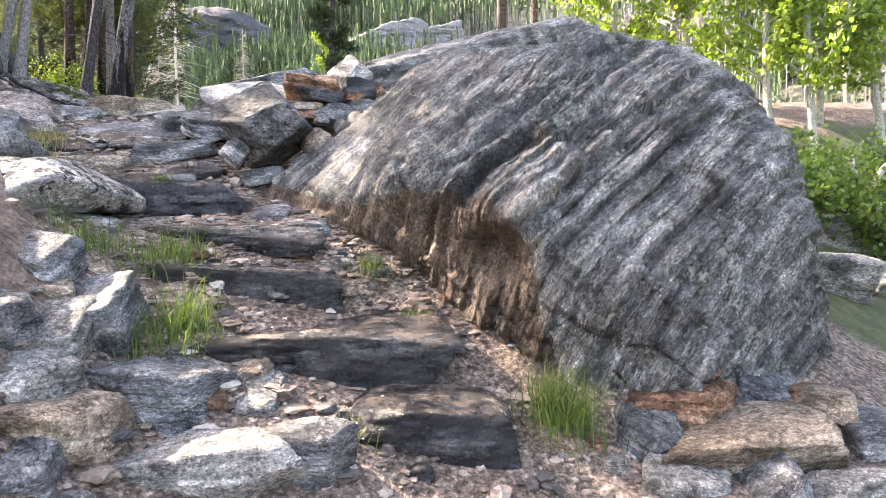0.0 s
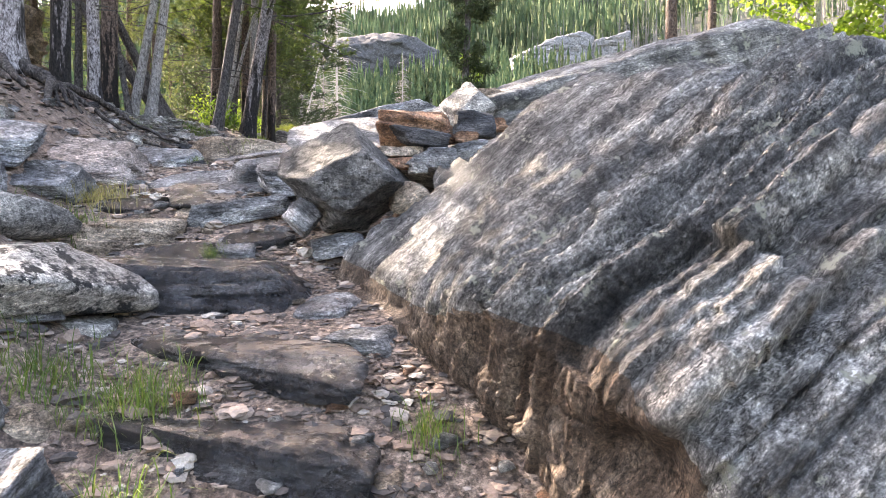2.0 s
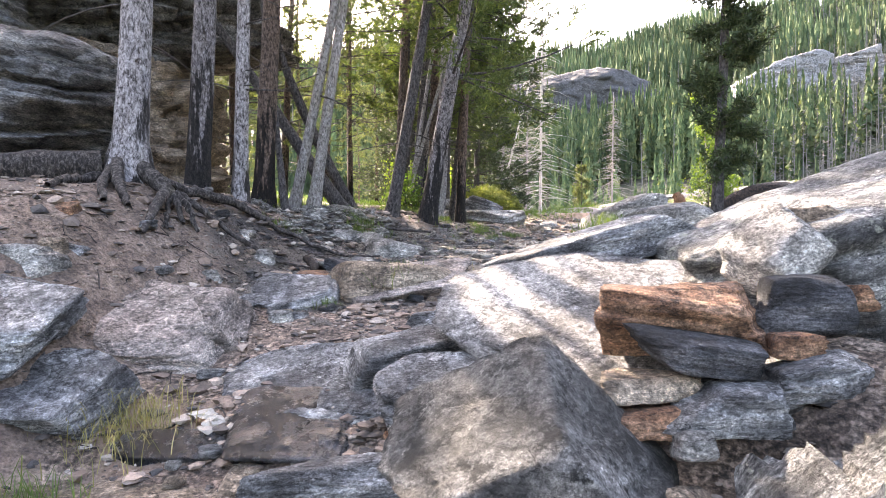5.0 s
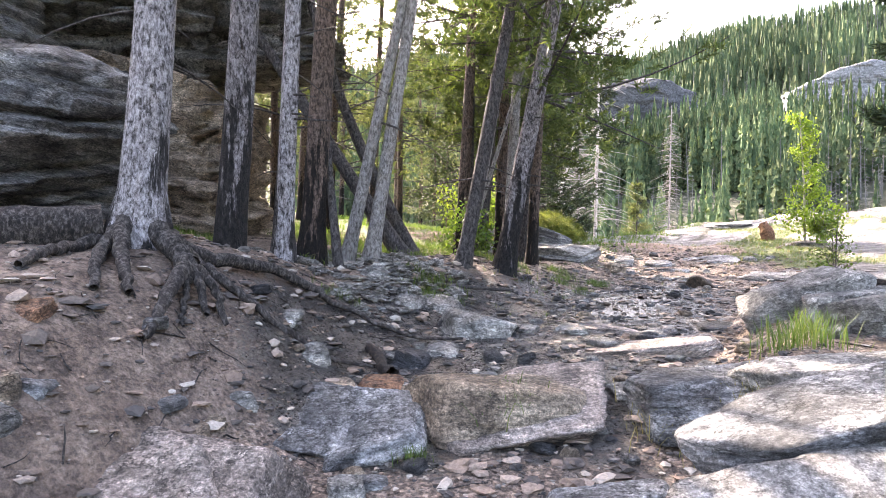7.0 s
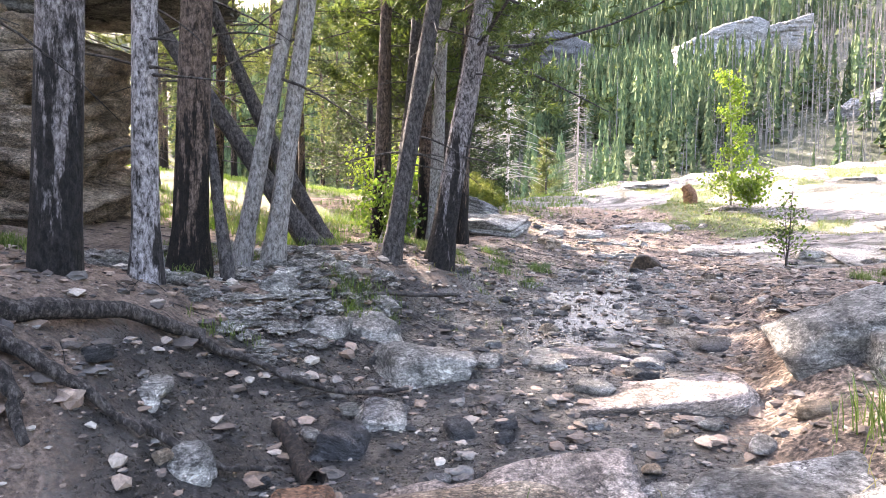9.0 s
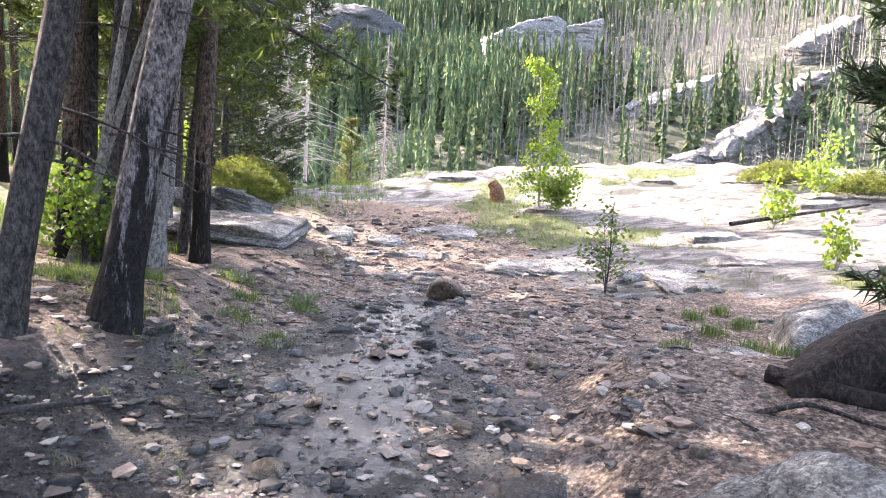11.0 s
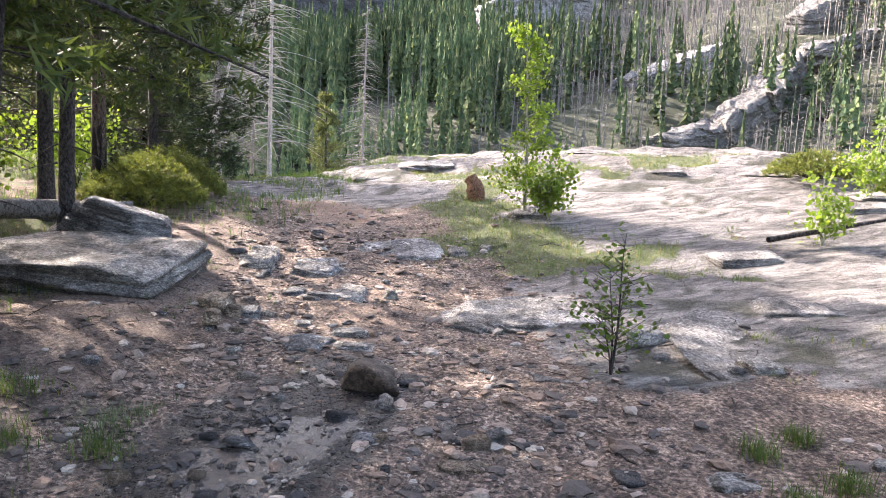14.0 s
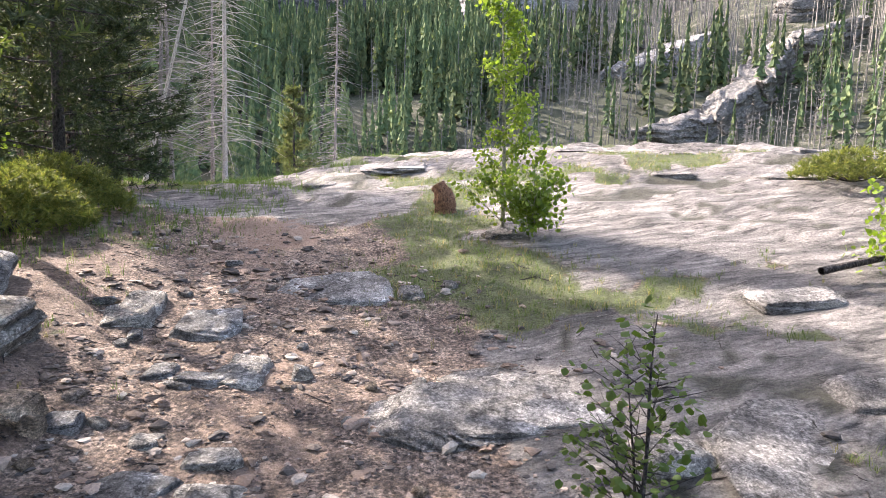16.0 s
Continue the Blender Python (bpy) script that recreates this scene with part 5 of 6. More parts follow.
# the stand of pines beside the trail
rooted = conifer("tall pine with flaky grey bark and bare spreading roots", -5.92, 7.22, 11, (0.35, 0.3), 0.145, "grey", 0.27, 2.3, 11, flare=1.7)
conifer("tall pine with grey bark scorched black at the foot", -6.02, 7.99, 11, (0.4, 0.26), 0.115, "burnt", 0.3, 2.3, 12, flare=1.1)
conifer("slim pine with grey bark", -6.0, 8.5, 10, (0.1, 0.06), 0.075, "grey", 0.33, 1.9, 13)
conifer("pine with dark brown bark, scorched at the foot", -6.37, 9.14, 11, (0.33, 0.22), 0.115, "brown", 0.42, 2.0, 14)
dead_trunk("thin bare trunk leaning against a pine", -6.05, 9.2, 3.4, (-0.75, 0.2), 0.045, "dark", 15, 3)
dead_trunk("thin curved dark trunk behind the pines", -6.9, 9.2, 6, (-0.3, 0.2), 0.055, "dark", 16, 4, bend=0.12)
dead_trunk("leaning bare pale trunk", -6.47, 9.70, 8, (1.3, 0.85), 0.07, "pale", 17, 6)
dead_trunk("slim bare pale trunk beside its twin", -6.26, 9.83, 8, (0.93, 0.61), 0.075, "pale", 18, 6)
dead_trunk("fallen dark trunk leaning through the stand", -6.79, 11.15, 4.3, (-2.46, -1.6), 0.10, "dark", 19, 3)
dead_trunk("dark trunk leaning across the stand", -7.05, 11.7, 5.2, (-1.6, -1.05), 0.09, "dark", 20, 3, bend=-0.35)
conifer("dark bare leaning pine at the trail", -5.83, 10.85, 9, (1.18, 0.77), 0.08, "dark", 0.3, 1.9, 21)
conifer("split grey pine with a scorched foot at the trail", -5.65, 11.43, 10, (1.35, 0.88), 0.115, "burnt", 0.20, 2.2, 22, tufts=20, whorls=22)
for n, (cx, cy, lx, kind) in enumerate(((-7.4, 13.2, 0.2, "brown"), (-7.15, 13.35, 0.6, "dark"), (-6.95, 13.6, 0.1, "brown"), (-6.7, 13.4, 0.35, "pale"),
                                        (-6.5, 13.8, 0.3, "brown"), (-7.6, 13.7, -0.1, "dark"), (-6.9, 14.2, 0.9, "dark"))):
    conifer("brown trunked pine in a tight cluster", cx, cy, 9 + 0.4 * n, (lx, 0.2), 0.10 - 0.004 * n, kind, 0.42, 1.7, 30 + n, "pine", 7, 14)
dead_trunk("thin grey stem leaning in the cluster", -7.3, 13.1, 5, (1.6, 0.2), 0.04, "pale", 41, 5)
dead_trunk("thin grey stem leaning in the cluster", -7.1, 13.0, 6, (0.9, 0.3), 0.04, "pale", 42, 5)
# pines above the bank further on
conifer("pine with low needle branches above the bank", -7.95, 14.6, 9, (0.9, 0.3), 0.10, "burnt", 0.2, 1.9, 51, tufts=22, whorls=24)
conifer("grey pine above the bank", -7.7, 15.1, 8.5, (0.45, 0.1), 0.075, "grey", 0.22, 2.0, 52, tufts=22, whorls=24)
conifer("slim pine above the bank", -8.1, 16.5, 11.5, (0.4, 0.1), 0.075, "dark", 0.22, 2.6, 53, "darkpine", tufts=22, whorls=24)
conifer("slim dark pine above the bank", -8.75, 17.0, 12, (0.1, 0.1), 0.085, "dark", 0.26, 2.6, 54, tufts=22, whorls=24)
conifer("pine with drooping needle branches", -9.3, 18.6, 12.5, (0.2, 0.1), 0.10, "brown", 0.2, 2.8, 55, "darkpine", tufts=22, whorls=24)
conifer("dense dark conifer behind the juniper", -10.6, 21.8, 9, (0.1, 0.1), 0.10, "dark", 0.05, 2.0, 56, "darkpine", 26, 30)
conifer("dense dark conifer at the wood's edge", -12.4, 24.5, 9, (0.1, 0.1), 0.10, "dark", 0.04, 2.0, 57, "darkpine", 26, 28)
conifer("dense dark conifer at the wood's edge", -13.6, 22.6, 10, (0.1, 0.1), 0.11, "dark", 0.05, 2.2, 58, "darkpine", 24, 28)
# the wood behind
wood_rng = random.Random(8)
wood_types = [conifer("sunlit pine in the wood behind", -11, 14, 8.5, (0.3, 0.2), 0.09, "brown", 0.15, 1.8, 60, "pinelit", 7, 18),
              conifer("pine in the wood behind", -12.5, 17, 9.5, (0.1, 0.2), 0.10, "brown", 0.3, 1.9, 61, "pinelit", 7, 16)]
for n in range(52):
    wx = -9.8 - 17 * wood_rng.random()
    wy = 11 + 24 * wood_rng.random()
    if math.hypot(wx + 9, wy - 9.5) < 3.2 or wx > -9.3 - 0.18 * (wy - 11):
        wx -= 3.5
    if math.degrees(math.atan2(-(wx + 3), wy - 12)) < 33 or abs(0.47 * (wx + 8.6) + 0.88 * (wy - 19.4)) < 1.9:
        continue
    s = 0.75 + 0.5 * wood_rng.random()
    copy_thing(wood_types[n % 2], pose(wx, wy, height(wx, wy) - 0.15, 0, 0, 360 * wood_rng.random()) @ Matrix.Scale(s, 4))
conifer("red brown pine trunk beyond the rock ridge", 1.25, 14.2, 9, (0.1, 0.1), 0.13, "brown", 0.5, 1.5, 65)
conifer("grey brown pine trunk beyond the rock ridge", 2.0, 14.8, 8, (0.15, 0.1), 0.10, "brown", 0.5, 1.4, 66)
# the pine at the dark log, and bleached snags beyond the trail
conifer("small dark pine with dense needles beside the trail", -1.78, 10.6, 5.0, (0.15, 0.1), 0.055, "dark", 0.14, 0.42, 71, "darkpine", 24, 13, size=0.10)
dead_trunk("bleached snag with fine bare twigs", -12.0, 30.0, 11, (0.1, 0), 0.075, "white", 73, 170, spread=2.2)
dead_trunk("grey snag with fine bare twigs", -13.4, 29.0, 9, (0.4, 0), 0.06, "pale", 74, 150, spread=2.2)
dead_trunk("bleached dead snag leaning over", -13.2, 28.0, 10, (2.6, 0.3), 0.05, "white", 75, 60, spread=2.2)
dead_trunk("grey snag with fine bare twigs", -14.2, 31, 11, (-0.2, 0), 0.065, "pale", 76, 150, spread=2.2)
dead_trunk("grey bare snag beyond the dome", -11.4, 38, 8.5, (0.1, 0), 0.07, "pale", 77, 150, spread=2.2)
dead_trunk("grey bare snag beyond the dome", -14.5, 34, 8, (0.1, 0), 0.07, "pale", 78, 150, spread=2.2)
conifer("young green pine beyond the dome", -12.3, 36, 4.5, (0, 0), 0.06, "dark", 0.06, 1.1, 79, "pinelit", 12, 18)


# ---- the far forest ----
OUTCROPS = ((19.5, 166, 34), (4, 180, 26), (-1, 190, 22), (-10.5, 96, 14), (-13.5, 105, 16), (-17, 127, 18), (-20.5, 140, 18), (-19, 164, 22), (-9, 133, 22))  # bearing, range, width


def far_spruces(count, seed, label, foliage, dead=False, near=58, far=372, shape=(14, 4)):
    rng = np.random.default_rng(seed)
    b = np.radians(rng.uniform(-52, 50, count * 3))
    r = np.sqrt(rng.uniform(near ** 2, far ** 2, count * 3))
    x, y = -3 - np.sin(b) * r, 10 + np.cos(b) * r
    clump = fbm(x, y, 38, 3, 81)
    side = np.degrees(b) + 9 * fbm(x, y, 45, 3, 83)
    share = np.interp(side, (-40, -8, 2, 9, 40), (0.75, 0.8, 0.55, 0.1, 0.08) if dead else (0.22, 0.16, 0.5, 1.0, 1.0))
    keep = rng.uniform(0, 1, len(x)) < share * ease((0.5 - clump if dead else clump + 0.42) * 1.5)
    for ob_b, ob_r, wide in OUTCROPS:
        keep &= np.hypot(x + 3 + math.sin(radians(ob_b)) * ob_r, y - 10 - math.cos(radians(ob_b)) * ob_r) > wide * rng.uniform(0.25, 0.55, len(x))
    x, y, r = x[keep][:count], y[keep][:count], r[keep][:count]
    n = len(x)
    z = ground_height(x, y) - 0.3
    h = (4.5 + 9.5 * rng.uniform(0, 1, n) ** 1.3) * (0.45 + 0.75 * ease((r - 62) / 80))
    w = h * rng.uniform(0.085, 0.135, n)
    pieces_v, pieces_f = [], []
    if dead:
        tiers = 3
        a = np.linspace(0, 2 * np.pi, tiers, endpoint=False)
        ring = np.stack([np.cos(a), np.sin(a)], 1)
        foot = np.concatenate([ring[None] * (h * 0.011)[:, None, None] + np.stack([x, y], 1)[:, None], np.repeat(z[:, None, None], 3, 1)], 2)
        tip = np.stack([x + rng.normal(0, 0.3, n), y, z + h], 1)[:, None]
        v = np.concatenate([foot, tip], 1).reshape(-1, 3)
        base = np.arange(n)[:, None, None] * 4
        f = (base + np.array([[0, 1, 3], [1, 2, 3], [2, 0, 3]])[None]).reshape(-1, 3)
        pieces_v.append(v)
        pieces_f.append(f)
        twigs = 18
        g = rng.uniform(0.25, 0.97, (n, twigs))
        a = rng.uniform(0, 2 * np.pi, (n, twigs))
        ln = (1.05 - g) * w[:, None] * rng.uniform(0.5, 1.2, (n, twigs)) + 0.15
        s = np.stack([x[:, None] + 0 * g, y[:, None] + 0 * g, z[:, None] + g * h[:, None]], -1)
        e = s + np.stack([np.cos(a) * ln, np.sin(a) * ln, -0.3 * ln + 0 * g], -1)
        v = np.stack([s, s + np.array((0, 0, 0.11)), e], 2).reshape(-1, 3)
        pieces_v.append(v)
        pieces_f.append(np.arange(len(v)).reshape(-1, 3) + n * 4)
    else:
        tiers, sides = shape
        base = 0
        for t in range(tiers):
            lo, hi = 0.06 + 0.86 * t / tiers, min(1.0, 0.06 + 0.86 * (t + 1.9) / tiers)
            a = rng.uniform(0, 2 * np.pi, (n, 1)) + np.linspace(0, 2 * np.pi, sides * 2, endpoint=False)
            jag = np.where(np.arange(sides * 2) % 2 == 0, 1.0, 0.5) * rng.uniform(0.5, 1.3, (n, sides * 2))
            rr = w[:, None] * (1.04 - lo) * jag
            skirt = np.stack([x[:, None] + np.cos(a) * rr, y[:, None] + np.sin(a) * rr, (z + h * lo)[:, None] + rng.normal(0, 0.02, (n, sides * 2)) * h[:, None]], -1)
            tip = np.stack([x, y, z + h * hi], 1)[:, None]
            v = np.concatenate([skirt, tip], 1).reshape(-1, 3)
            k = np.arange(sides * 2)
            tri = np.stack([k, (k + 1) % (sides * 2), np.full(sides * 2, sides * 2)], 1)
            f = (np.arange(n)[:, None, None] * (sides * 2 + 1) + tri[None]).reshape(-1, 3) + base
            base += len(v)
            pieces_v.append(v)
            pieces_f.append(f)
    name = "dead_forest" if dead else "spruce_forest"
    me = mesh_of(name, np.concatenate(pieces_v), np.concatenate(pieces_f), foliage, False)
    return tagged(new(name, me), label, "forest", kind="stuff")


far_spruces(4600, 5, "dense dark green spruce forest low on the mountain slope", LEAF["spruce"], near=64, far=165)
far_spruces(10500, 7, "dense dark green spruce forest high on the mountain slope", LEAF["spruce"], near=165, shape=(6, 3))
far_spruces(9000, 6, "standing grey dead trees on the mountain slope", BARK["greywood"], True, near=62)


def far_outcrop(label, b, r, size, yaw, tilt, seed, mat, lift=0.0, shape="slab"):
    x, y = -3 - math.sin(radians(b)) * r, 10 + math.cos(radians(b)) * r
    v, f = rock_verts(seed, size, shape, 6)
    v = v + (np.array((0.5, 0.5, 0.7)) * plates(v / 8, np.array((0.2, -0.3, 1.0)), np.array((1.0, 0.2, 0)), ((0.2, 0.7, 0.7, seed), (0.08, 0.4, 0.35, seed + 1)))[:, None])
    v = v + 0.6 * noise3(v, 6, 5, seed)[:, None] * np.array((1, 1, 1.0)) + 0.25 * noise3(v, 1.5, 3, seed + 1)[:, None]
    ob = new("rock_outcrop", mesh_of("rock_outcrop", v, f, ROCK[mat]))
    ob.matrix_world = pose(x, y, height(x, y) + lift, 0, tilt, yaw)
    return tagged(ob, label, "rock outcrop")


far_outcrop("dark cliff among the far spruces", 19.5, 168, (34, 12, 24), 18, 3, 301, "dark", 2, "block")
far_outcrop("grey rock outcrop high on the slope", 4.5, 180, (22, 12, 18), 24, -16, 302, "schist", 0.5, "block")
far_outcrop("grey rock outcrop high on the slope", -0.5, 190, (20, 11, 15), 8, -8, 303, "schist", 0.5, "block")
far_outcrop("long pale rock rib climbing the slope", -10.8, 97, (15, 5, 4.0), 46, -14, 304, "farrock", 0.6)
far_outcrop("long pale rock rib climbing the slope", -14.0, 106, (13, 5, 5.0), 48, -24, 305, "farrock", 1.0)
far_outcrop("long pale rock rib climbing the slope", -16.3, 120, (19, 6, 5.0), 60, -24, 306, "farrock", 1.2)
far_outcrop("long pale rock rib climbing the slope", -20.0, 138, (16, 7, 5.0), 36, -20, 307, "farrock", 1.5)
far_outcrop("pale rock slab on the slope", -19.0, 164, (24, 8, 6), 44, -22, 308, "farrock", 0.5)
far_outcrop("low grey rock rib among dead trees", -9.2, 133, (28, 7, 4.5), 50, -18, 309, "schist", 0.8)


# ---- small broadleaved trees, shrubs and grass ----
def leaf_shapes(places, ways, size, rng):
    """Rounded leaves as small folded hexagons."""
    n = len(places)
    d = ways / np.linalg.norm(ways, axis=1)[:, None]
    side = np.cross(d, rng.normal(0, 1, (n, 3)))
    side /= np.linalg.norm(side, axis=1)[:, None]
    up = np.cross(d, side)
    s = size * rng.uniform(0.7, 1.2, (n, 1))
    v = np.stack([places, places + d * 0.35 * s + side * 0.45 * s + up * 0.08 * s, places + d * 0.8 * s + side * 0.3 * s,
                  places + d * s, places + d * 0.8 * s - side * 0.3 * s, places + d * 0.35 * s - side * 0.45 * s + up * 0.08 * s], 1).reshape(-1, 3)
    k = np.arange(n)[:, None, None] * 6
    f = (k + np.array([[0, 1, 2], [0, 2, 3], [0, 3, 4], [0, 4, 5]])[None]).reshape(-1, 3)
    return v, f


def leafy_tree(label, x, y, top, reach, radius, leaves, size, seed, foliage="aspen", bark="aspen", stems=1, name="aspen_tree", spread=0.2, low=0.2, z=None, single=False):
    rng = np.random.default_rng(seed)
    root = new(name)
    root.location = (x, y, (height(x, y) if z is None else z) - 0.05)
    wood, ends = [], []
    for s in range(stems):
        k = np.linspace(0, 1, 12)[:, None]
        h = top * (1 if s == 0 else rng.uniform(0.45, 0.85))
        a = rng.uniform(0, 2 * np.pi)
        off = np.array((np.cos(a), np.sin(a), 0)) * spread * h * (0.4 if s == 0 else 1)
        wob = rng.normal(0, 0.02 * h, 3) * np.array((1, 1, 0))
        line = np.array((0, 0, 1)) * h * k + off * k ** 1.4 + wob * np.sin(k * 5)
        wood.append(tube(line, radius * (1 - 0.8 * k[:, 0]) * (1 if s == 0 else 0.7), 7))
        limbs = int(9 + 5 * top)
        for i in range(limbs):
            g = low + (0.98 - low) * (i + rng.uniform(0, 1)) / limbs
            start = np.array([np.interp(g, k[:, 0], line[:, c]) for c in range(3)])
            a = rng.uniform(0, 2 * np.pi)
            ln = reach * rng.uniform(0.45, 1.05) * (1.15 - 0.75 * g)
            q = np.linspace(0, 1, 5)[:, None]
            limb = start + np.array((np.cos(a), np.sin(a), rng.uniform(0.35, 0.9))) * ln * q
            wood.append(tube(limb, radius * 0.3 * (1 - 0.8 * q[:, 0]), 4))
            ends.append(limb)
    if "sapling" in name:
        for i, (v, f) in enumerate(wood):
            part("stem" if i % (limbs + 1) == 0 else "branch", mesh_of("branch", v, f, BARK[bark]), root)
    else:
        v, f = joined(wood)
        part("trunk", mesh_of("trunk", v, f, BARK[bark]), root)
    pick = rng.integers(0, len(ends), leaves)
    g = rng.uniform(0.25, 1.0, leaves)
    spots = np.array([ends[i][0] + (ends[i][-1] - ends[i][0]) * u for i, u in zip(pick, g)]) + rng.normal(0, 0.045 + 0.03 * reach, (leaves, 3))
    ways = rng.normal(0, 1, (leaves, 3)) + np.array((0, 0, -0.5))
    if single:
        one_v, one_f = leaf_shapes(np.zeros((1, 3)), np.array([[0, 0, 1.0]]), size, rng)
        one = mesh_of("leaf", one_v, one_f, LEAF[foliage], False)
        for p, w in zip(spots, ways):
            leaf = part("leaf", one, root)
            leaf.matrix_local = Matrix.Translation(p) @ Vector(w).to_track_quat("Z", "Y").to_matrix().to_4x4() @ Matrix.Scale(rng.uniform(0.7, 1.25), 4)
    else:
        v, f = leaf_shapes(spots, ways, size, rng)
        part("crown", mesh_of("crown", v, f, LEAF[foliage], False), root)
    return tagged(root, label, "tree" if "tree" in name else "sapling" if "sapling" in name else "shrub")


leafy_tree("slender young aspen with bright green leaves on the granite", -3.55, 20.35, 2.75, 0.62, 0.03, 2300, 0.05, 401, low=0.02)
leafy_tree("low aspen suckers at the foot of the slender aspen", -3.2, 20.1, 1.05, 0.5, 0.014, 1100, 0.06, 402, stems=5, name="aspen_shrub", spread=0.35)
leafy_tree("small aspen sapling with dark green leaves beside the trail", -2.66, 15.03, 1.02, 0.42, 0.012, 420, 0.052, 403, "sapling", "dark", 4, "aspen_sapling", 0.42, 0.25, single=True)
leafy_tree("small aspen sapling on the bare rock", 0.1, 19.0, 0.95, 0.4, 0.012, 420, 0.06, 404, "aspen", "aspen", 4, "aspen_sapling", 0.3)
leafy_tree("small aspen sapling on the bare rock", -0.05, 16.2, 0.7, 0.32, 0.010, 260, 0.06, 405, "aspen", "aspen", 3, "aspen_sapling", 0.3)
leafy_tree("aspen shrub on the bare rock", 1.4, 21, 1.2, 0.5, 0.012, 600, 0.06, 406, "aspen", "aspen", 4, "aspen_shrub", 0.35)
for n, (ax, ay, at) in enumerate(((6.3, 11.3, 6.5), (5.7, 11.6, 6), (6.9, 12.2, 7), (5.0, 13.5, 6), (7.8, 11.8, 6.5), (3.6, 15.0, 6.5), (8.5, 14, 7))):
    leafy_tree("aspen with a pale curved trunk and bright leaves", ax, ay, at, 1.5, 0.075, 4200, 0.10, 410 + n, low=0.12, spread=0.16)
for n, (bx, by) in enumerate(((4.6, 8.6), (5.6, 9.2), (6.8, 10.2), (4.2, 10.2), (7.8, 10.6), (3.4, 9.4), (3.3, 6.6), (4.0, 7.4), (3.1, 7.9), (4.8, 6.9), (6.0, 8.0))):
    leafy_tree("green leafy shrub on the slope beyond the great boulder", bx, by, 1.0, 0.7, 0.012, 1000, 0.07, 470 + n, "shrub", "dark", 6, "shrub", 0.4)
leafy_tree("green leafy shrub under the pines", -7.0, 12.9, 0.9, 0.5, 0.012, 900, 0.05, 430, "shrub", "dark", 6, "shrub", 0.4)
leafy_tree("green leafy shrub under the pines", -7.5, 13.4, 0.7, 0.45, 0.012, 700, 0.05, 431, "shrub", "dark", 6, "shrub", 0.4)
leafy_tree("bright green shrub in the sun behind the pines", -10.3, 19.4, 1.5, 0.8, 0.012, 1500, 0.06, 432, "aspen", "dark", 7, "shrub", 0.45)
leafy_tree("bright green shrub in the sun behind the pines", -9.5, 16.6, 1.4, 0.7, 0.012, 1200, 0.06, 433, "aspen", "dark", 7, "shrub", 0.45)


def juniper(label, x, y, wide, high, seed, sprays=420):
    rng = np.random.default_rng(seed)
    root = new("juniper_bush")
    root.location = (x, y, height(x, y))
    a, g = rng.uniform(0, 2 * np.pi, sprays), rng.uniform(0, 1, sprays) ** 0.5
    spots = np.stack([np.cos(a) * g * wide / 2, np.sin(a) * g * wide / 2, high * (1.05 - 0.75 * g ** 2) * rng.uniform(0.35, 1.0, sprays)], 1)
    ways = np.stack([np.cos(a) * g, np.sin(a) * g, 0.5 + 0 * a], 1) + rng.normal(0, 0.3, (sprays, 3))
    v, f = needle_tufts(spots, ways, 0.085, rng, 30)
    part("sprays", mesh_of("sprays", v, f, LEAF["juniper"], False), root)
    wood = []
    for i in rng.integers(0, sprays, 26):
        q = np.linspace(0, 1, 4)[:, None]
        wood.append(tube(spots[i] * q, 0.012 * (1 - 0.6 * q[:, 0]), 4))
    v, f = joined(wood)
    part("twigs", mesh_of("twigs", v, f, BARK["dark"]), root)
    return tagged(root, label, "shrub")


juniper("low yellow green juniper bush beside the trail", -8.75, 18.8, 1.7, 0.75, 451, 760)
juniper("low yellow green juniper bush beside the trail", -9.1, 19.9, 1.8, 0.8, 452, 760)
juniper("low juniper bush on the granite", 1.2, 22.6, 1.6, 0.5, 453)
juniper("low juniper bush on the granite", 2.4, 21.5, 1.4, 0.5, 454)


def grass_blades(spots, tall, rng, blades=1, lean=0.75):
    n = len(spots) * blades
    base = np.repeat(spots, blades, 0) + rng.normal(0, 0.012, (n, 3)) * np.array((1, 1, 0))
    a = rng.uniform(0, 2 * np.pi, n)
    out = np.stack([np.cos(a), np.sin(a), 0 * a], 1)
    side = np.stack([-np.sin(a), np.cos(a), 0 * a], 1)
    h = (tall * rng.uniform(0.45, 1.15, n))[:, None]
    b = (lean * rng.uniform(0.2, 1.4, n))[:, None] * h
    w = (0.0022 + 0.008 * h)
    up = np.array((0, 0, 1.0))
    m = base + up * h * 0.45 + out * b * 0.18
    k2 = base + up * h * 0.78 + out * b * 0.55
    v = np.stack([base - side * w * 0.6, base + side * w * 0.6, m + side * w * 0.6, m - side * w * 0.6, k2 + side * w * 0.4, k2 - side * w * 0.4,
                  base + up * h * (0.95 - 0.25 * b / h) + out * b], 1).reshape(-1, 3)
    k = np.arange(n)[:, None, None] * 7
    f = (k + np.array([[0, 1, 2], [0, 2, 3], [3, 2, 4], [3, 4, 5], [5, 4, 6]])[None]).reshape(-1, 3)
    return v, f


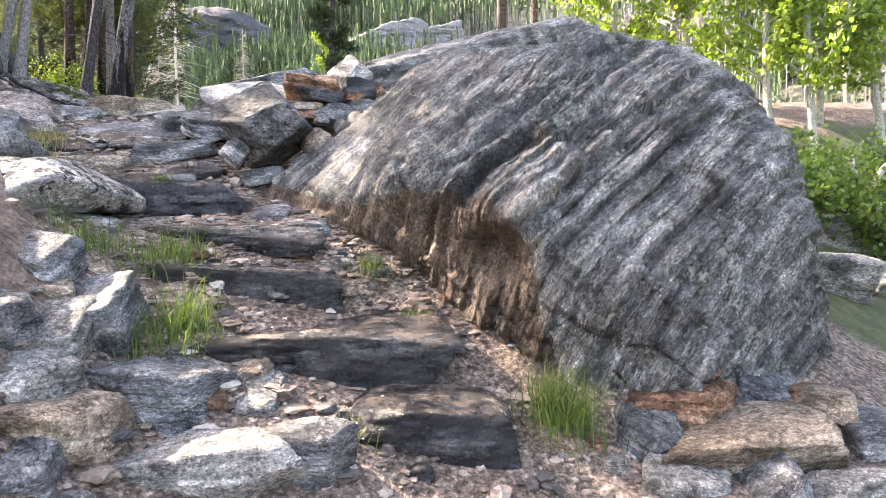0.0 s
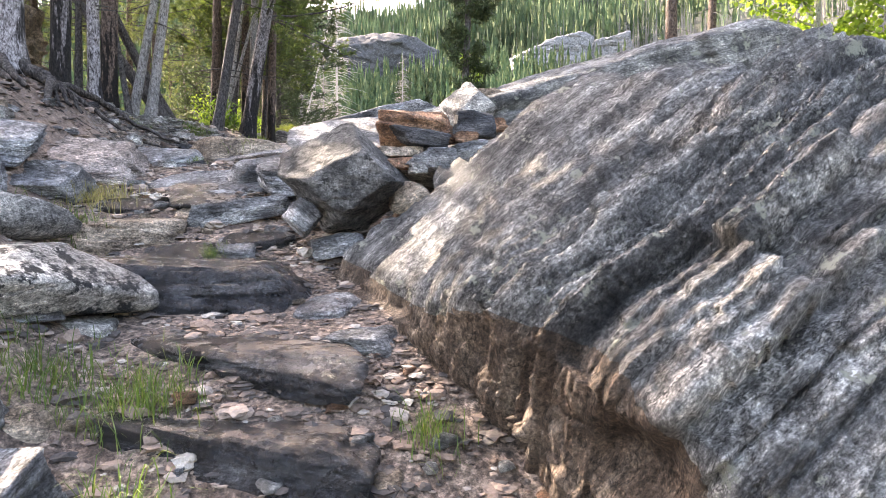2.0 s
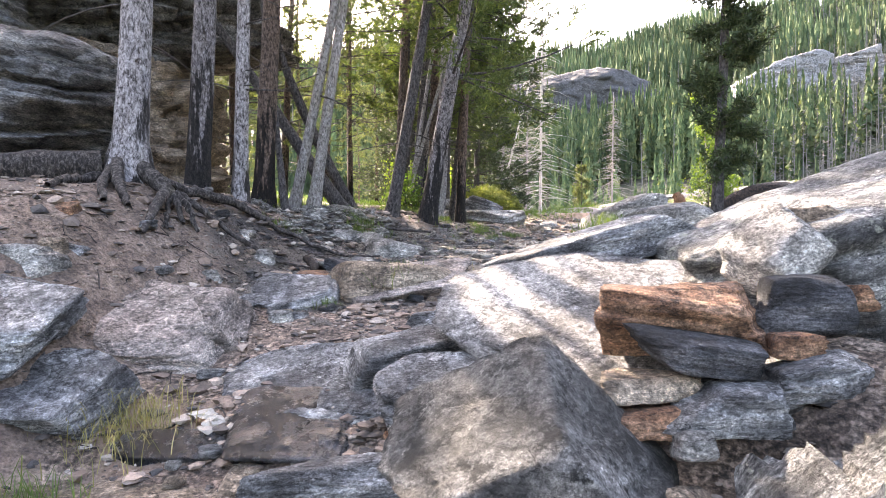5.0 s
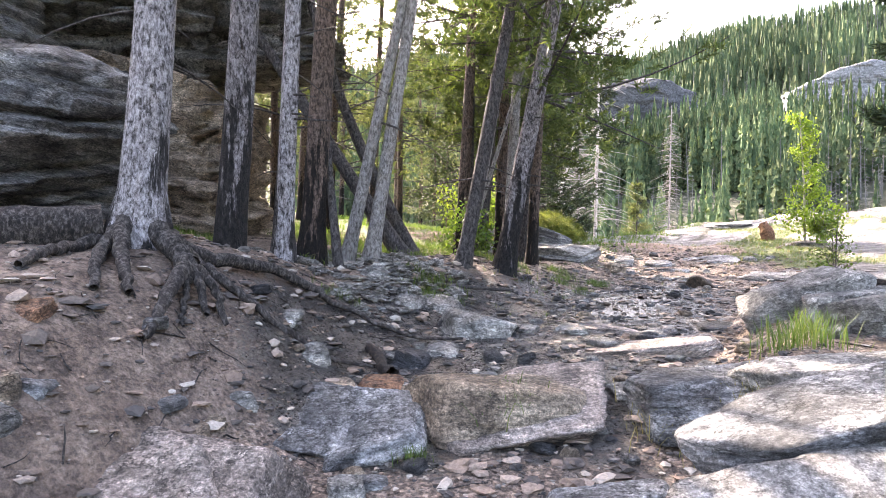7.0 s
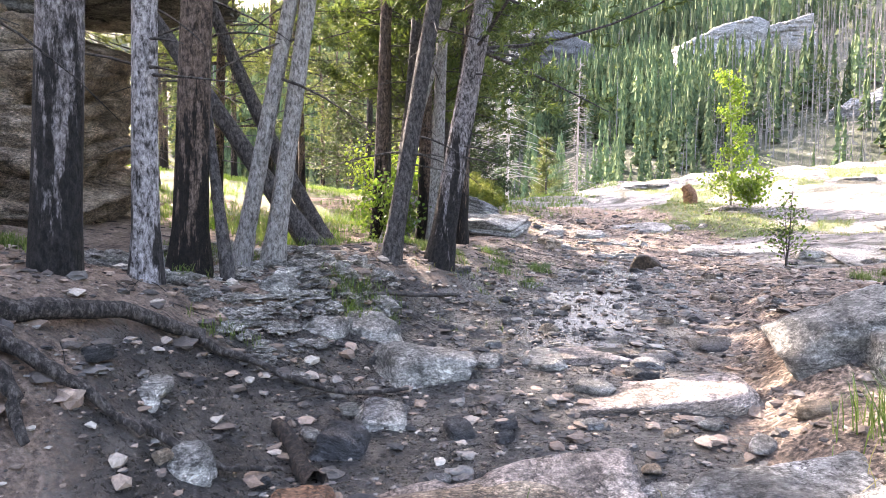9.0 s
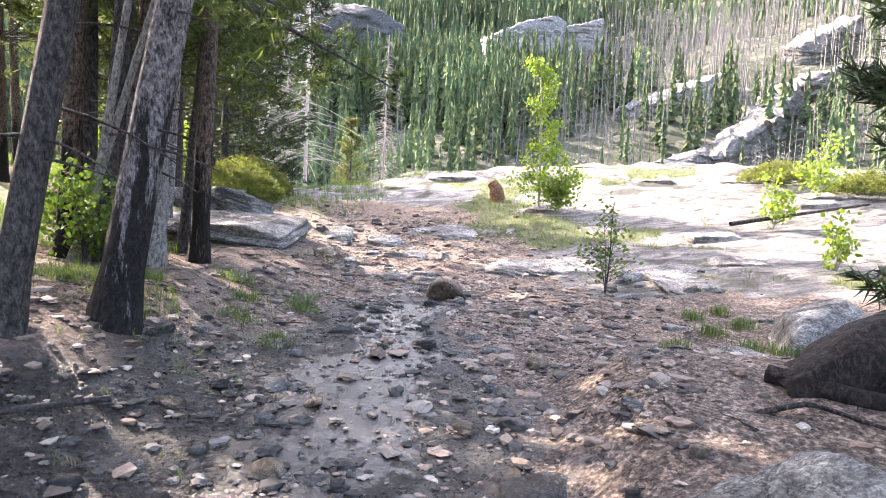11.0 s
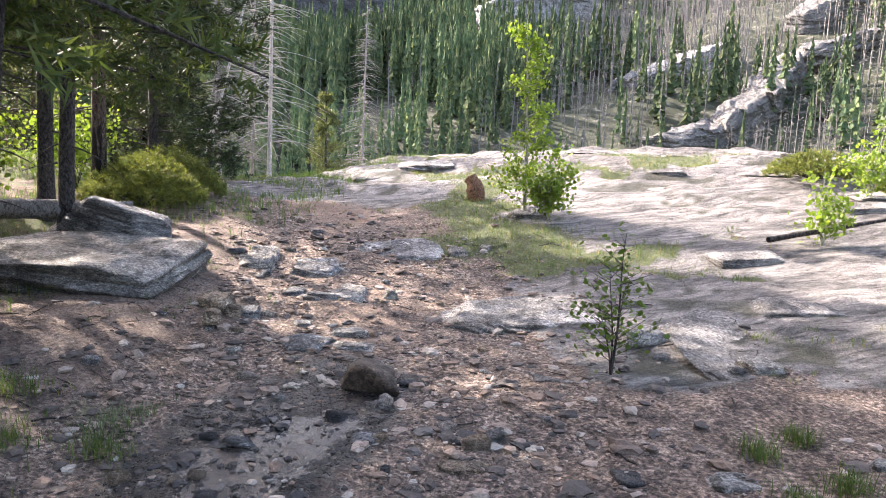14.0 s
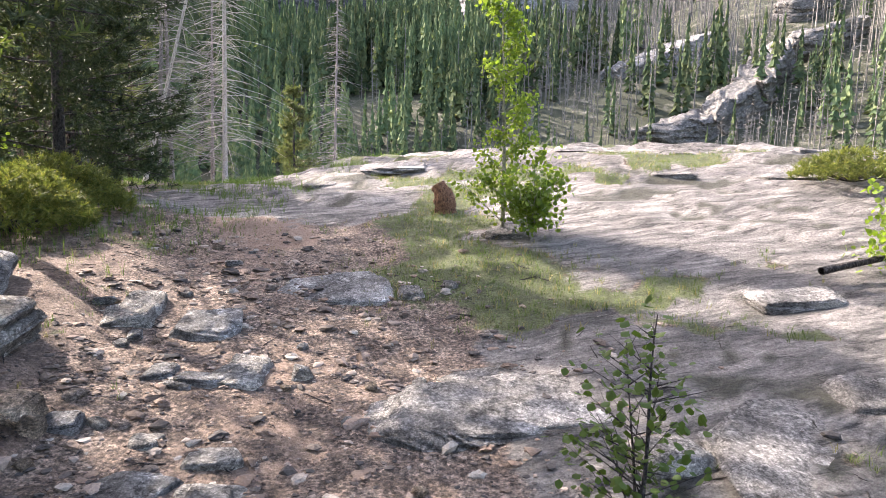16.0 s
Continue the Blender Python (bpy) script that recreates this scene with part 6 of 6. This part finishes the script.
def grass_tuft(label, x, y, wide, tall, count, seed, look_of="grass"):
    rng = np.random.default_rng(seed)
    count = int(count * 1.7)
    p = np.stack([rng.normal(0, wide / 4, count), rng.normal(0, wide / 4, count), np.zeros(count)], 1)
    p[:, 2] = ground_height(p[:, 0] + x, p[:, 1] + y) - height(x, y) - 0.01
    v, f = grass_blades(p, tall, rng)
    ob = new("grass_tuft", mesh_of("grass_tuft", v, f, LEAF[look_of], False))
    ob.location = (x, y, height(x, y))
    return tagged(ob, label, "grass", "tufts of grass", "stuff")


grass_tuft("fresh green grass tuft at the foot of the great boulder", 0.55, 3.02, 0.34, 0.24, 260, 501)
grass_tuft("green grass tuft beside the steps", -1.28, 3.2, 0.36, 0.2, 200, 502)
grass_tuft("green grass tuft beside the steps", -1.45, 3.05, 0.26, 0.15, 100, 503)
grass_tuft("green grass on the bank beside the steps", -1.95, 3.65, 0.5, 0.15, 180, 504)
grass_tuft("green grass on the bank beside the steps", -1.55, 3.7, 0.4, 0.16, 220, 505)
grass_tuft("small grass tuft against the great boulder", -0.15, 3.5, 0.2, 0.14, 70, 506)
grass_tuft("small grass tuft against the great boulder", -0.45, 3.9, 0.22, 0.14, 70, 507)
grass_tuft("small grass tuft by the dark slab", -0.42, 2.72, 0.12, 0.14, 50, 508)
grass_tuft("small grass tuft on the ledge", -2.2, 5.2, 0.16, 0.12, 110, 509)
grass_tuft("dry grass at the boulder's foot", -2.55, 4.6, 0.3, 0.18, 160, 510, "drygrass")
grass_tuft("green grass tuft on the bank", -3.2, 5.05, 0.4, 0.2, 220, 511)
grass_tuft("dry grass tuft on the bank", -3.4, 5.6, 0.5, 0.16, 220, 512, "drygrass")
grass_tuft("thin grass tuft on the bedrock slab", -3.55, 7.8, 0.3, 0.24, 150, 513)
grass_tuft("green grass clump at the trail edge", -2.35, 8.9, 0.4, 0.22, 160, 514)
grass_tuft("dry grass clump among the stones", -2.7, 8.2, 0.5, 0.16, 260, 515, "drygrass")
grass_tuft("green grass clump at the trail edge", -2.1, 9.6, 0.4, 0.18, 120, 516)
grass_tuft("dry grass clump in the rock pile", -1.5, 8.2, 0.4, 0.22, 200, 517, "drygrass")
grass_tuft("small grass tuft on the wet slab", -3.75, 7.3, 0.15, 0.1, 60, 518)


def grass_patch(label, count, seed, tall, look_of, inside, box):
    """A low cover of blades over part of the ground."""
    rng = np.random.default_rng(seed)
    x, y = rng.uniform(box[0], box[1], count * 6), rng.uniform(box[2], box[3], count * 6)
    keep = rng.uniform(0, 1, len(x)) < inside(x, y)
    x, y = x[keep][:count], y[keep][:count]
    p = np.stack([x, y, ground_height(x, y) - 0.01], 1)
    v, f = grass_blades(p, tall, rng, 5)
    ob = new("grass_patch", mesh_of("grass_patch", v, f, LEAF[look_of], False))
    return tagged(ob, label, "grass", kind="stuff")


grass_patch("short green grass and herbs on the granite and trail edges", 9000, 521, 0.075, "grass", lambda x, y: trail_zones(x, y)["green"] ** 1.5, (-10, 3, 8.5, 26))
grass_patch("short dry grass at the trail edges", 2600, 522, 0.09, "drygrass", lambda x, y: 0.5 * trail_zones(x, y)["green"], (-10, 3, 8.5, 26))
grass_patch("green undergrowth below the wood", 12000, 523, 0.16, "shrub", lambda x, y: ease((-x - 6.5) / 1.0) * ease((fbm(x, y, 1.2, 3, 91) + 0.3) * 2), (-20, -6, 10.5, 30))
for n, (tx, ty, tw) in enumerate(((-1.75, 13.0, 0.4), (-1.6, 12.6, 0.3), (-1.95, 13.4, 0.25), (-2.0, 13.9, 0.2), (-1.75, 14.1, 0.18), (-1.7, 13.6, 0.2), (-2.3, 12.9, 0.2),
                                  (-5.4, 12.5, 0.35), (-5.6, 13.0, 0.3), (-5.2, 13.2, 0.3), (-5.9, 13.4, 0.3), (-5.0, 12.2, 0.25), (-6.2, 12.4, 0.35), (-5.7, 11.7, 0.3))):
    grass_tuft("small bright green grass tuft in the dirt", tx, ty, tw, 0.11, 120, 540 + n)
grass_patch("patchy green grass at the feet of the pines", 1500, 531, 0.10, "grass", lambda x, y: ease((trail_x(y) - x - 1.25) / 0.4) * ease((fbm(x, y, 0.7, 3, 99) - 0.02) * 4), (-7.4, -4.6, 8.2, 12.8))
grass_patch("grey green low plants on the shaded bank", 420, 530, 0.09, "sage", lambda x, y: ease((fbm(x, y, 0.9, 3, 93) - 0.1) * 4), (-7.5, -5.2, 12, 14.2))


# ---- roots, logs and the dark stump ----
def root_of(parent, points, start, end, seed, mat="root"):
    base = parent.location
    line = smooth_line(points, 18)
    line[:, 2] = np.maximum(line[:, 2], ground_height(line[:, 0], line[:, 1]) + 0.035)
    line += 0.006 * np.random.default_rng(seed).normal(0, 1, line.shape)
    v, f = tube(line - np.array(base), np.linspace(start, end, 18), 9, seed, 0.13)
    return part("root", mesh_of("root", v, f, BARK[mat]), parent)


for n, (pts, ra, rb) in enumerate((
        (((-5.92, 7.22, 3.72), (-5.72, 7.24, 3.5), (-5.5, 7.22, 3.40), (-5.34, 7.2, 3.32)), 0.12, 0.08),
        (((-5.36, 7.2, 3.33), (-5.22, 7.05, 3.26), (-5.08, 6.88, 3.12), (-4.9, 6.66, 2.96)), 0.085, 0.03),
        (((-5.36, 7.2, 3.33), (-5.2, 7.17, 3.24), (-5.05, 7.12, 3.02)), 0.06, 0.02),
        (((-5.36, 7.2, 3.33), (-5.15, 7.24, 3.2), (-5.0, 7.21, 2.95)), 0.06, 0.02),
        (((-5.3, 7.18, 3.3), (-5.12, 7.02, 3.12), (-4.98, 6.92, 2.98)), 0.035, 0.012),
        (((-5.85, 7.3, 3.55), (-5.55, 7.35, 3.38), (-5.5, 7.7, 3.34), (-5.52, 8.0, 3.3), (-5.4, 8.35, 3.12)), 0.09, 0.04),
        (((-5.6, 7.3, 3.4), (-5.3, 7.38, 3.25), (-5.15, 7.5, 3.1), (-4.95, 7.62, 2.85)), 0.06, 0.02),
        (((-5.9, 7.12, 3.6), (-5.62, 6.92, 3.42), (-5.4, 6.84, 3.3), (-5.2, 6.75, 3.12)), 0.085, 0.03),
        (((-5.95, 7.1, 3.55), (-5.72, 6.88, 3.4), (-5.45, 6.7, 3.3), (-5.22, 6.58, 3.15)), 0.075, 0.03),
        (((-5.98, 7.1, 3.5), (-5.95, 6.85, 3.42), (-5.75, 6.6, 3.34), (-5.6, 6.4, 3.22)), 0.075, 0.03),
        (((-5.4, 8.3, 0), (-5.2, 8.5, 0), (-4.9, 8.7, 0), (-4.6, 9.0, 0)), 0.035, 0.012),
        (((-5.0, 7.65, 0), (-4.8, 7.75, 0), (-4.6, 8.0, 0)), 0.03, 0.012))):
    root_of(rooted, pts, ra * 0.68, rb * 0.75, 600 + n, "root")


def log(name, label, points, start, end, seed, mat, category="log"):
    line = smooth_line(points, 20)
    base = line[0].copy()
    v, f = tube(line - base, np.linspace(start, end, 20), 14, seed, 0.34)
    ob = new(name, mesh_of(name, v, f, BARK[mat]))
    ob.location = base
    return tagged(ob, label, category)


log("log", "weathered grey log on the bank beside the rooted pine", ((-6.5, 6.1, 3.46), (-6.3, 6.55, 3.5), (-6.05, 7.05, 3.56)), 0.12, 0.14, 620, "root")
log("log", "dark broken stump lying on its side at the trail edge", ((-2.02, 11.5, 3.14), (-1.85, 11.52, 3.24), (-1.66, 11.58, 3.36), (-1.42, 11.66, 3.42), (-1.15, 11.8, 3.36), (-0.9, 11.95, 3.18)), 0.13, 0.27, 621, "blackroot")
log("log", "dark root running along the ground", [(rx, ry, height(rx, ry) + 0.03) for rx, ry in ((-2.1, 11.55), (-1.75, 11.3), (-1.4, 11.33), (-1.0, 11.15), (-0.6, 11.3))], 0.05, 0.02, 622, "blackroot")
log("log", "dark root beside the broken stump", ((-1.9, 11.85, 3.16), (-1.7, 11.85, 3.24), (-1.5, 11.9, 3.3), (-1.3, 11.95, 3.25)), 0.09, 0.16, 629, "blackroot")
log("log", "thin pale branch in front of the dark log", ((-2.3, 11.2, 3.14), (-2.05, 11.15, 3.24), (-1.8, 11.0, 3.2)), 0.014, 0.008, 630, "root")
log("log", "grey log lying under the pines", ((-9.4, 15.9, 3.95), (-8.4, 16.3, 3.95), (-7.6, 16.9, 3.95)), 0.11, 0.09, 624, "pale")
log("log", "dark thin branch lying on the mud", ((-5.9, 10.1, 3.2), (-5.4, 10.3, 3.13), (-5.1, 10.7, 3.1)), 0.022, 0.015, 625, "dark")
log("log", "short dark wet broken log in the mud", [(lx, ly, height(lx, ly) + 0.02) for lx, ly in ((-4.86, 8.26), (-4.72, 8.2), (-4.58, 8.08), (-4.46, 8.02))], 0.03, 0.045, 626, "blackroot")
log("log", "reddish grey dead branch on the granite", ((-0.6, 18.7, 3.85), (0.6, 19.3, 4.05), (1.8, 19.9, 4.25)), 0.035, 0.02, 627, "root")
log("tree_stump", "small broken reddish stump on the granite", ((-4.42, 21.6, 4.0), (-4.45, 21.6, 4.25), (-4.55, 21.62, 4.42)), 0.17, 0.10, 628, "rusty", "stump")
for n, pts in enumerate((((6.2, 9.6, 0.9), (6.1, 9.5, 1.6), (6.3, 9.4, 2.0), (6.9, 9.3, 1.9)), ((6.1, 9.5, 1.5), (5.8, 9.4, 1.9), (5.7, 9.3, 2.2)), ((6.15, 9.5, 1.4), (6.6, 9.4, 1.3), (7.2, 9.4, 1.5)))):
    log("dead_branch", "bleached bare dead branch beyond the great boulder", pts, 0.06, 0.025, 640 + n, "white", "branch")


# ---- loose stones and gravel ----
def loose_stones(label, count, seed, low, high, mats, box, inside, level=2, name="gravel"):
    rng = np.random.default_rng(seed)
    x, y = rng.uniform(box[0], box[1], count * 8), rng.uniform(box[2], box[3], count * 8)
    keep = rng.uniform(0, 1, len(x)) < inside(x, y)
    x, y = x[keep][:count], y[keep][:count]
    n = len(x)
    dirs, faces = ball(level)
    s = low * (high / low) ** (rng.uniform(0, 1, n) ** 2.2)
    size = s[:, None] * np.stack([rng.uniform(0.8, 1.5, n), rng.uniform(0.7, 1.1, n), rng.uniform(0.22, 0.6, n)], 1)
    a = rng.uniform(0, 2 * np.pi, n)
    p = dirs[None] * (1 + 0.26 * rng.normal(0, 1, (n, len(dirs), 1)).clip(-1.5, 1.5)) * size[:, None] / 2
    v = np.stack([p[..., 0] * np.cos(a)[:, None] - p[..., 1] * np.sin(a)[:, None], p[..., 0] * np.sin(a)[:, None] + p[..., 1] * np.cos(a)[:, None], p[..., 2]], -1)
    v += np.stack([x, y, ground_height(x, y) + 0.12 * size[:, 2]], 1)[:, None]
    f = (np.arange(n)[:, None, None] * len(dirs) + faces[None]).reshape(-1, 3)
    ob = new(name, mesh_of(name, v.reshape(-1, 3), f, mats, False))
    return tagged(ob, label, "gravel", kind="stuff")


def pebble_material(name, stops):
    m = Mat(name)
    rnd = m.node("ShaderNodeNewGeometry").outputs["Random Per Island"]
    col = m.ramp(rnd, *stops)
    grain = m.noise(m.coords(), 70, 5, 0.7)
    col = m.mix(0.6, col, m.ramp(grain, (0.32, 0.4), (0.5, 0.95), (0.68, 1.5)), "MULTIPLY")
    return m.done(col, 0.85, m.bump(grain, 0.6, 0.006))


PEBBLE = pebble_material("mixed_pebbles", ((0.0, (0.045, 0.043, 0.044)), (0.35, (0.11, 0.088, 0.076)), (0.6, (0.20, 0.14, 0.108)), (0.82, (0.30, 0.235, 0.195)), (1.0, (0.37, 0.34, 0.30))))
DARK_PEBBLE = pebble_material("dark_wet_pebbles", ((0.0, (0.02, 0.02, 0.022)), (0.6, (0.07, 0.065, 0.062)), (1.0, (0.2, 0.18, 0.165))))


def on_trail(width):
    return lambda x, y: np.exp(-((x - trail_x(y)) / width) ** 2) * (0.35 + 0.65 * ease((fbm(x, y, 0.8, 3, 95) + 0.3) * 2)) * (1 - 0.8 * ease(dome(x, y) * 3))


def dry_trail(x, y):
    return on_trail(1.5)(x, y) * (1 - 0.75 * np.clip(trail_zones(x, y)["wet"], 0, 1))


STEPS, TRAIL = (-3.5, 1.6, 1.6, 6.2), (-9, 0, 6, 20)


def in_mud(x, y):
    return np.clip(trail_zones(x, y)["wet"], 0, 1) * (0.3 + 0.7 * ease((fbm(x, y, 0.6, 3, 97) + 0.2) * 3))


loose_stones("brown and grey gravel on the steps", 5000, 701, 0.006, 0.03, PEBBLE, STEPS, on_trail(1.2), 1)
loose_stones("brown and grey stones on the steps", 1700, 711, 0.03, 0.12, PEBBLE, STEPS, on_trail(1.1), 2, "scree")
loose_stones("brown and grey gravel scattered on the trail", 11000, 702, 0.008, 0.035, PEBBLE, TRAIL, dry_trail, 1)
loose_stones("flat brown and grey stones on the trail", 1700, 712, 0.03, 0.13, PEBBLE, TRAIL, dry_trail, 2, "scree")
loose_stones("dark wet gravel in the mud", 6500, 703, 0.008, 0.035, DARK_PEBBLE, (-6.5, -2, 6.3, 14), in_mud, 1)
loose_stones("dark flat stones in the mud", 900, 713, 0.03, 0.10, DARK_PEBBLE, (-6.5, -2, 6.3, 14), in_mud, 2, "scree")
loose_stones("angular brown stones on the trail", 2600, 714, 0.025, 0.11, PEBBLE, TRAIL, dry_trail, 1, "scree")
loose_stones("small brown stones on the steps", 1800, 715, 0.02, 0.09, PEBBLE, STEPS, on_trail(1.2), 1, "scree")
loose_stones("mixed stones on the bank", 2600, 704, 0.014, 0.13, PEBBLE, (-7, -3, 4.5, 12), lambda x, y: ease((trail_x(y) - x - 0.7) / 0.8), 1, "scree")
loose_stones("fine gravel and debris on the bank", 5000, 706, 0.006, 0.03, PEBBLE, (-6.6, -3, 4.5, 9), lambda x, y: ease((trail_x(y) - x - 0.5) / 0.6), 1)
loose_stones("pale rubble below the pines", 520, 705, 0.05, 0.2, ROCK["granite"], (-7.2, -5, 8.6, 10.6), lambda x, y: ease((trail_x(y) - x - 1.3) / 0.5), 3, "rubble")


def single_stones(label, count, seed, low, high, mats, box, inside, group):
    """Loose stones that can be told apart, on a few shared meshes."""
    rng = np.random.default_rng(seed)
    kinds = [mesh_of("stone", *rock_verts(seed + 7 * n, (1.0, 0.75, 0.42), ("slab", "block", "slab", "round")[n % 4], 3), ROCK[mats[n % len(mats)]]) for n in range(8)]
    made = 0
    while made < count:
        x, y = rng.uniform(box[0], box[1]), rng.uniform(box[2], box[3])
        if rng.uniform() > float(inside(np.array([x]), np.array([y]))[0]):
            continue
        w = low * (high / low) ** (rng.uniform() ** 1.6)
        ob = new("stone", kinds[made % 8])
        ob.matrix_world = pose(x, y, height(x, y) + 0.1 * w, rng.normal(0, 7), rng.normal(0, 7), rng.uniform(0, 360)) @ Matrix.Scale(w, 4)
        tagged(ob, label, "stone", group)
        made += 1


single_stones("small angular brown or grey stone lying on the steps", 90, 731, 0.06, 0.14, ("tan", "schist", "rust", "granite"), STEPS, on_trail(1.0), "loose stones on the steps")
single_stones("small flat brown or grey stone lying on the trail", 110, 741, 0.07, 0.17, ("schist", "tan", "granite", "pink"), TRAIL, dry_trail, "loose stones on the trail")
single_stones("small dark wet stone lying in the mud", 60, 751, 0.07, 0.18, ("dark", "schist", "dark", "tan"), (-6.0, -2.6, 6.6, 13.5), in_mud, "loose stones in the mud")


def twig_litter(label, count, seed, box, inside):
    """Thin fallen twigs strewn over the ground."""
    rng = np.random.default_rng(seed)
    x, y = rng.uniform(box[0], box[1], count * 5), rng.uniform(box[2], box[3], count * 5)
    keep = rng.uniform(0, 1, len(x)) < inside(x, y)
    pieces = []
    for px, py in zip(x[keep][:count], y[keep][:count]):
        a, ln = rng.uniform(0, 2 * np.pi), rng.uniform(0.04, 0.22)
        q = np.linspace(-0.5, 0.5, 4)
        sx, sy = px + np.cos(a) * ln * q + rng.normal(0, 0.006, 4), py + np.sin(a) * ln * q + rng.normal(0, 0.006, 4)
        pieces.append(tube(np.stack([sx, sy, ground_height(sx, sy) + 0.008], 1), rng.uniform(0.002, 0.006) * np.array((1, 1, 0.8, 0.5)), 4))
    v, f = joined(pieces)
    return tagged(new("twig_litter", mesh_of("twig_litter", v, f, BARK["root"])), label, "twigs", kind="stuff")


twig_litter("fallen twigs and needles on the bank and trail", 900, 801, (-8.5, -1.5, 5, 19), lambda x, y: 0.25 + 0.75 * ease((trail_x(y) - x - 0.6) / 0.8))
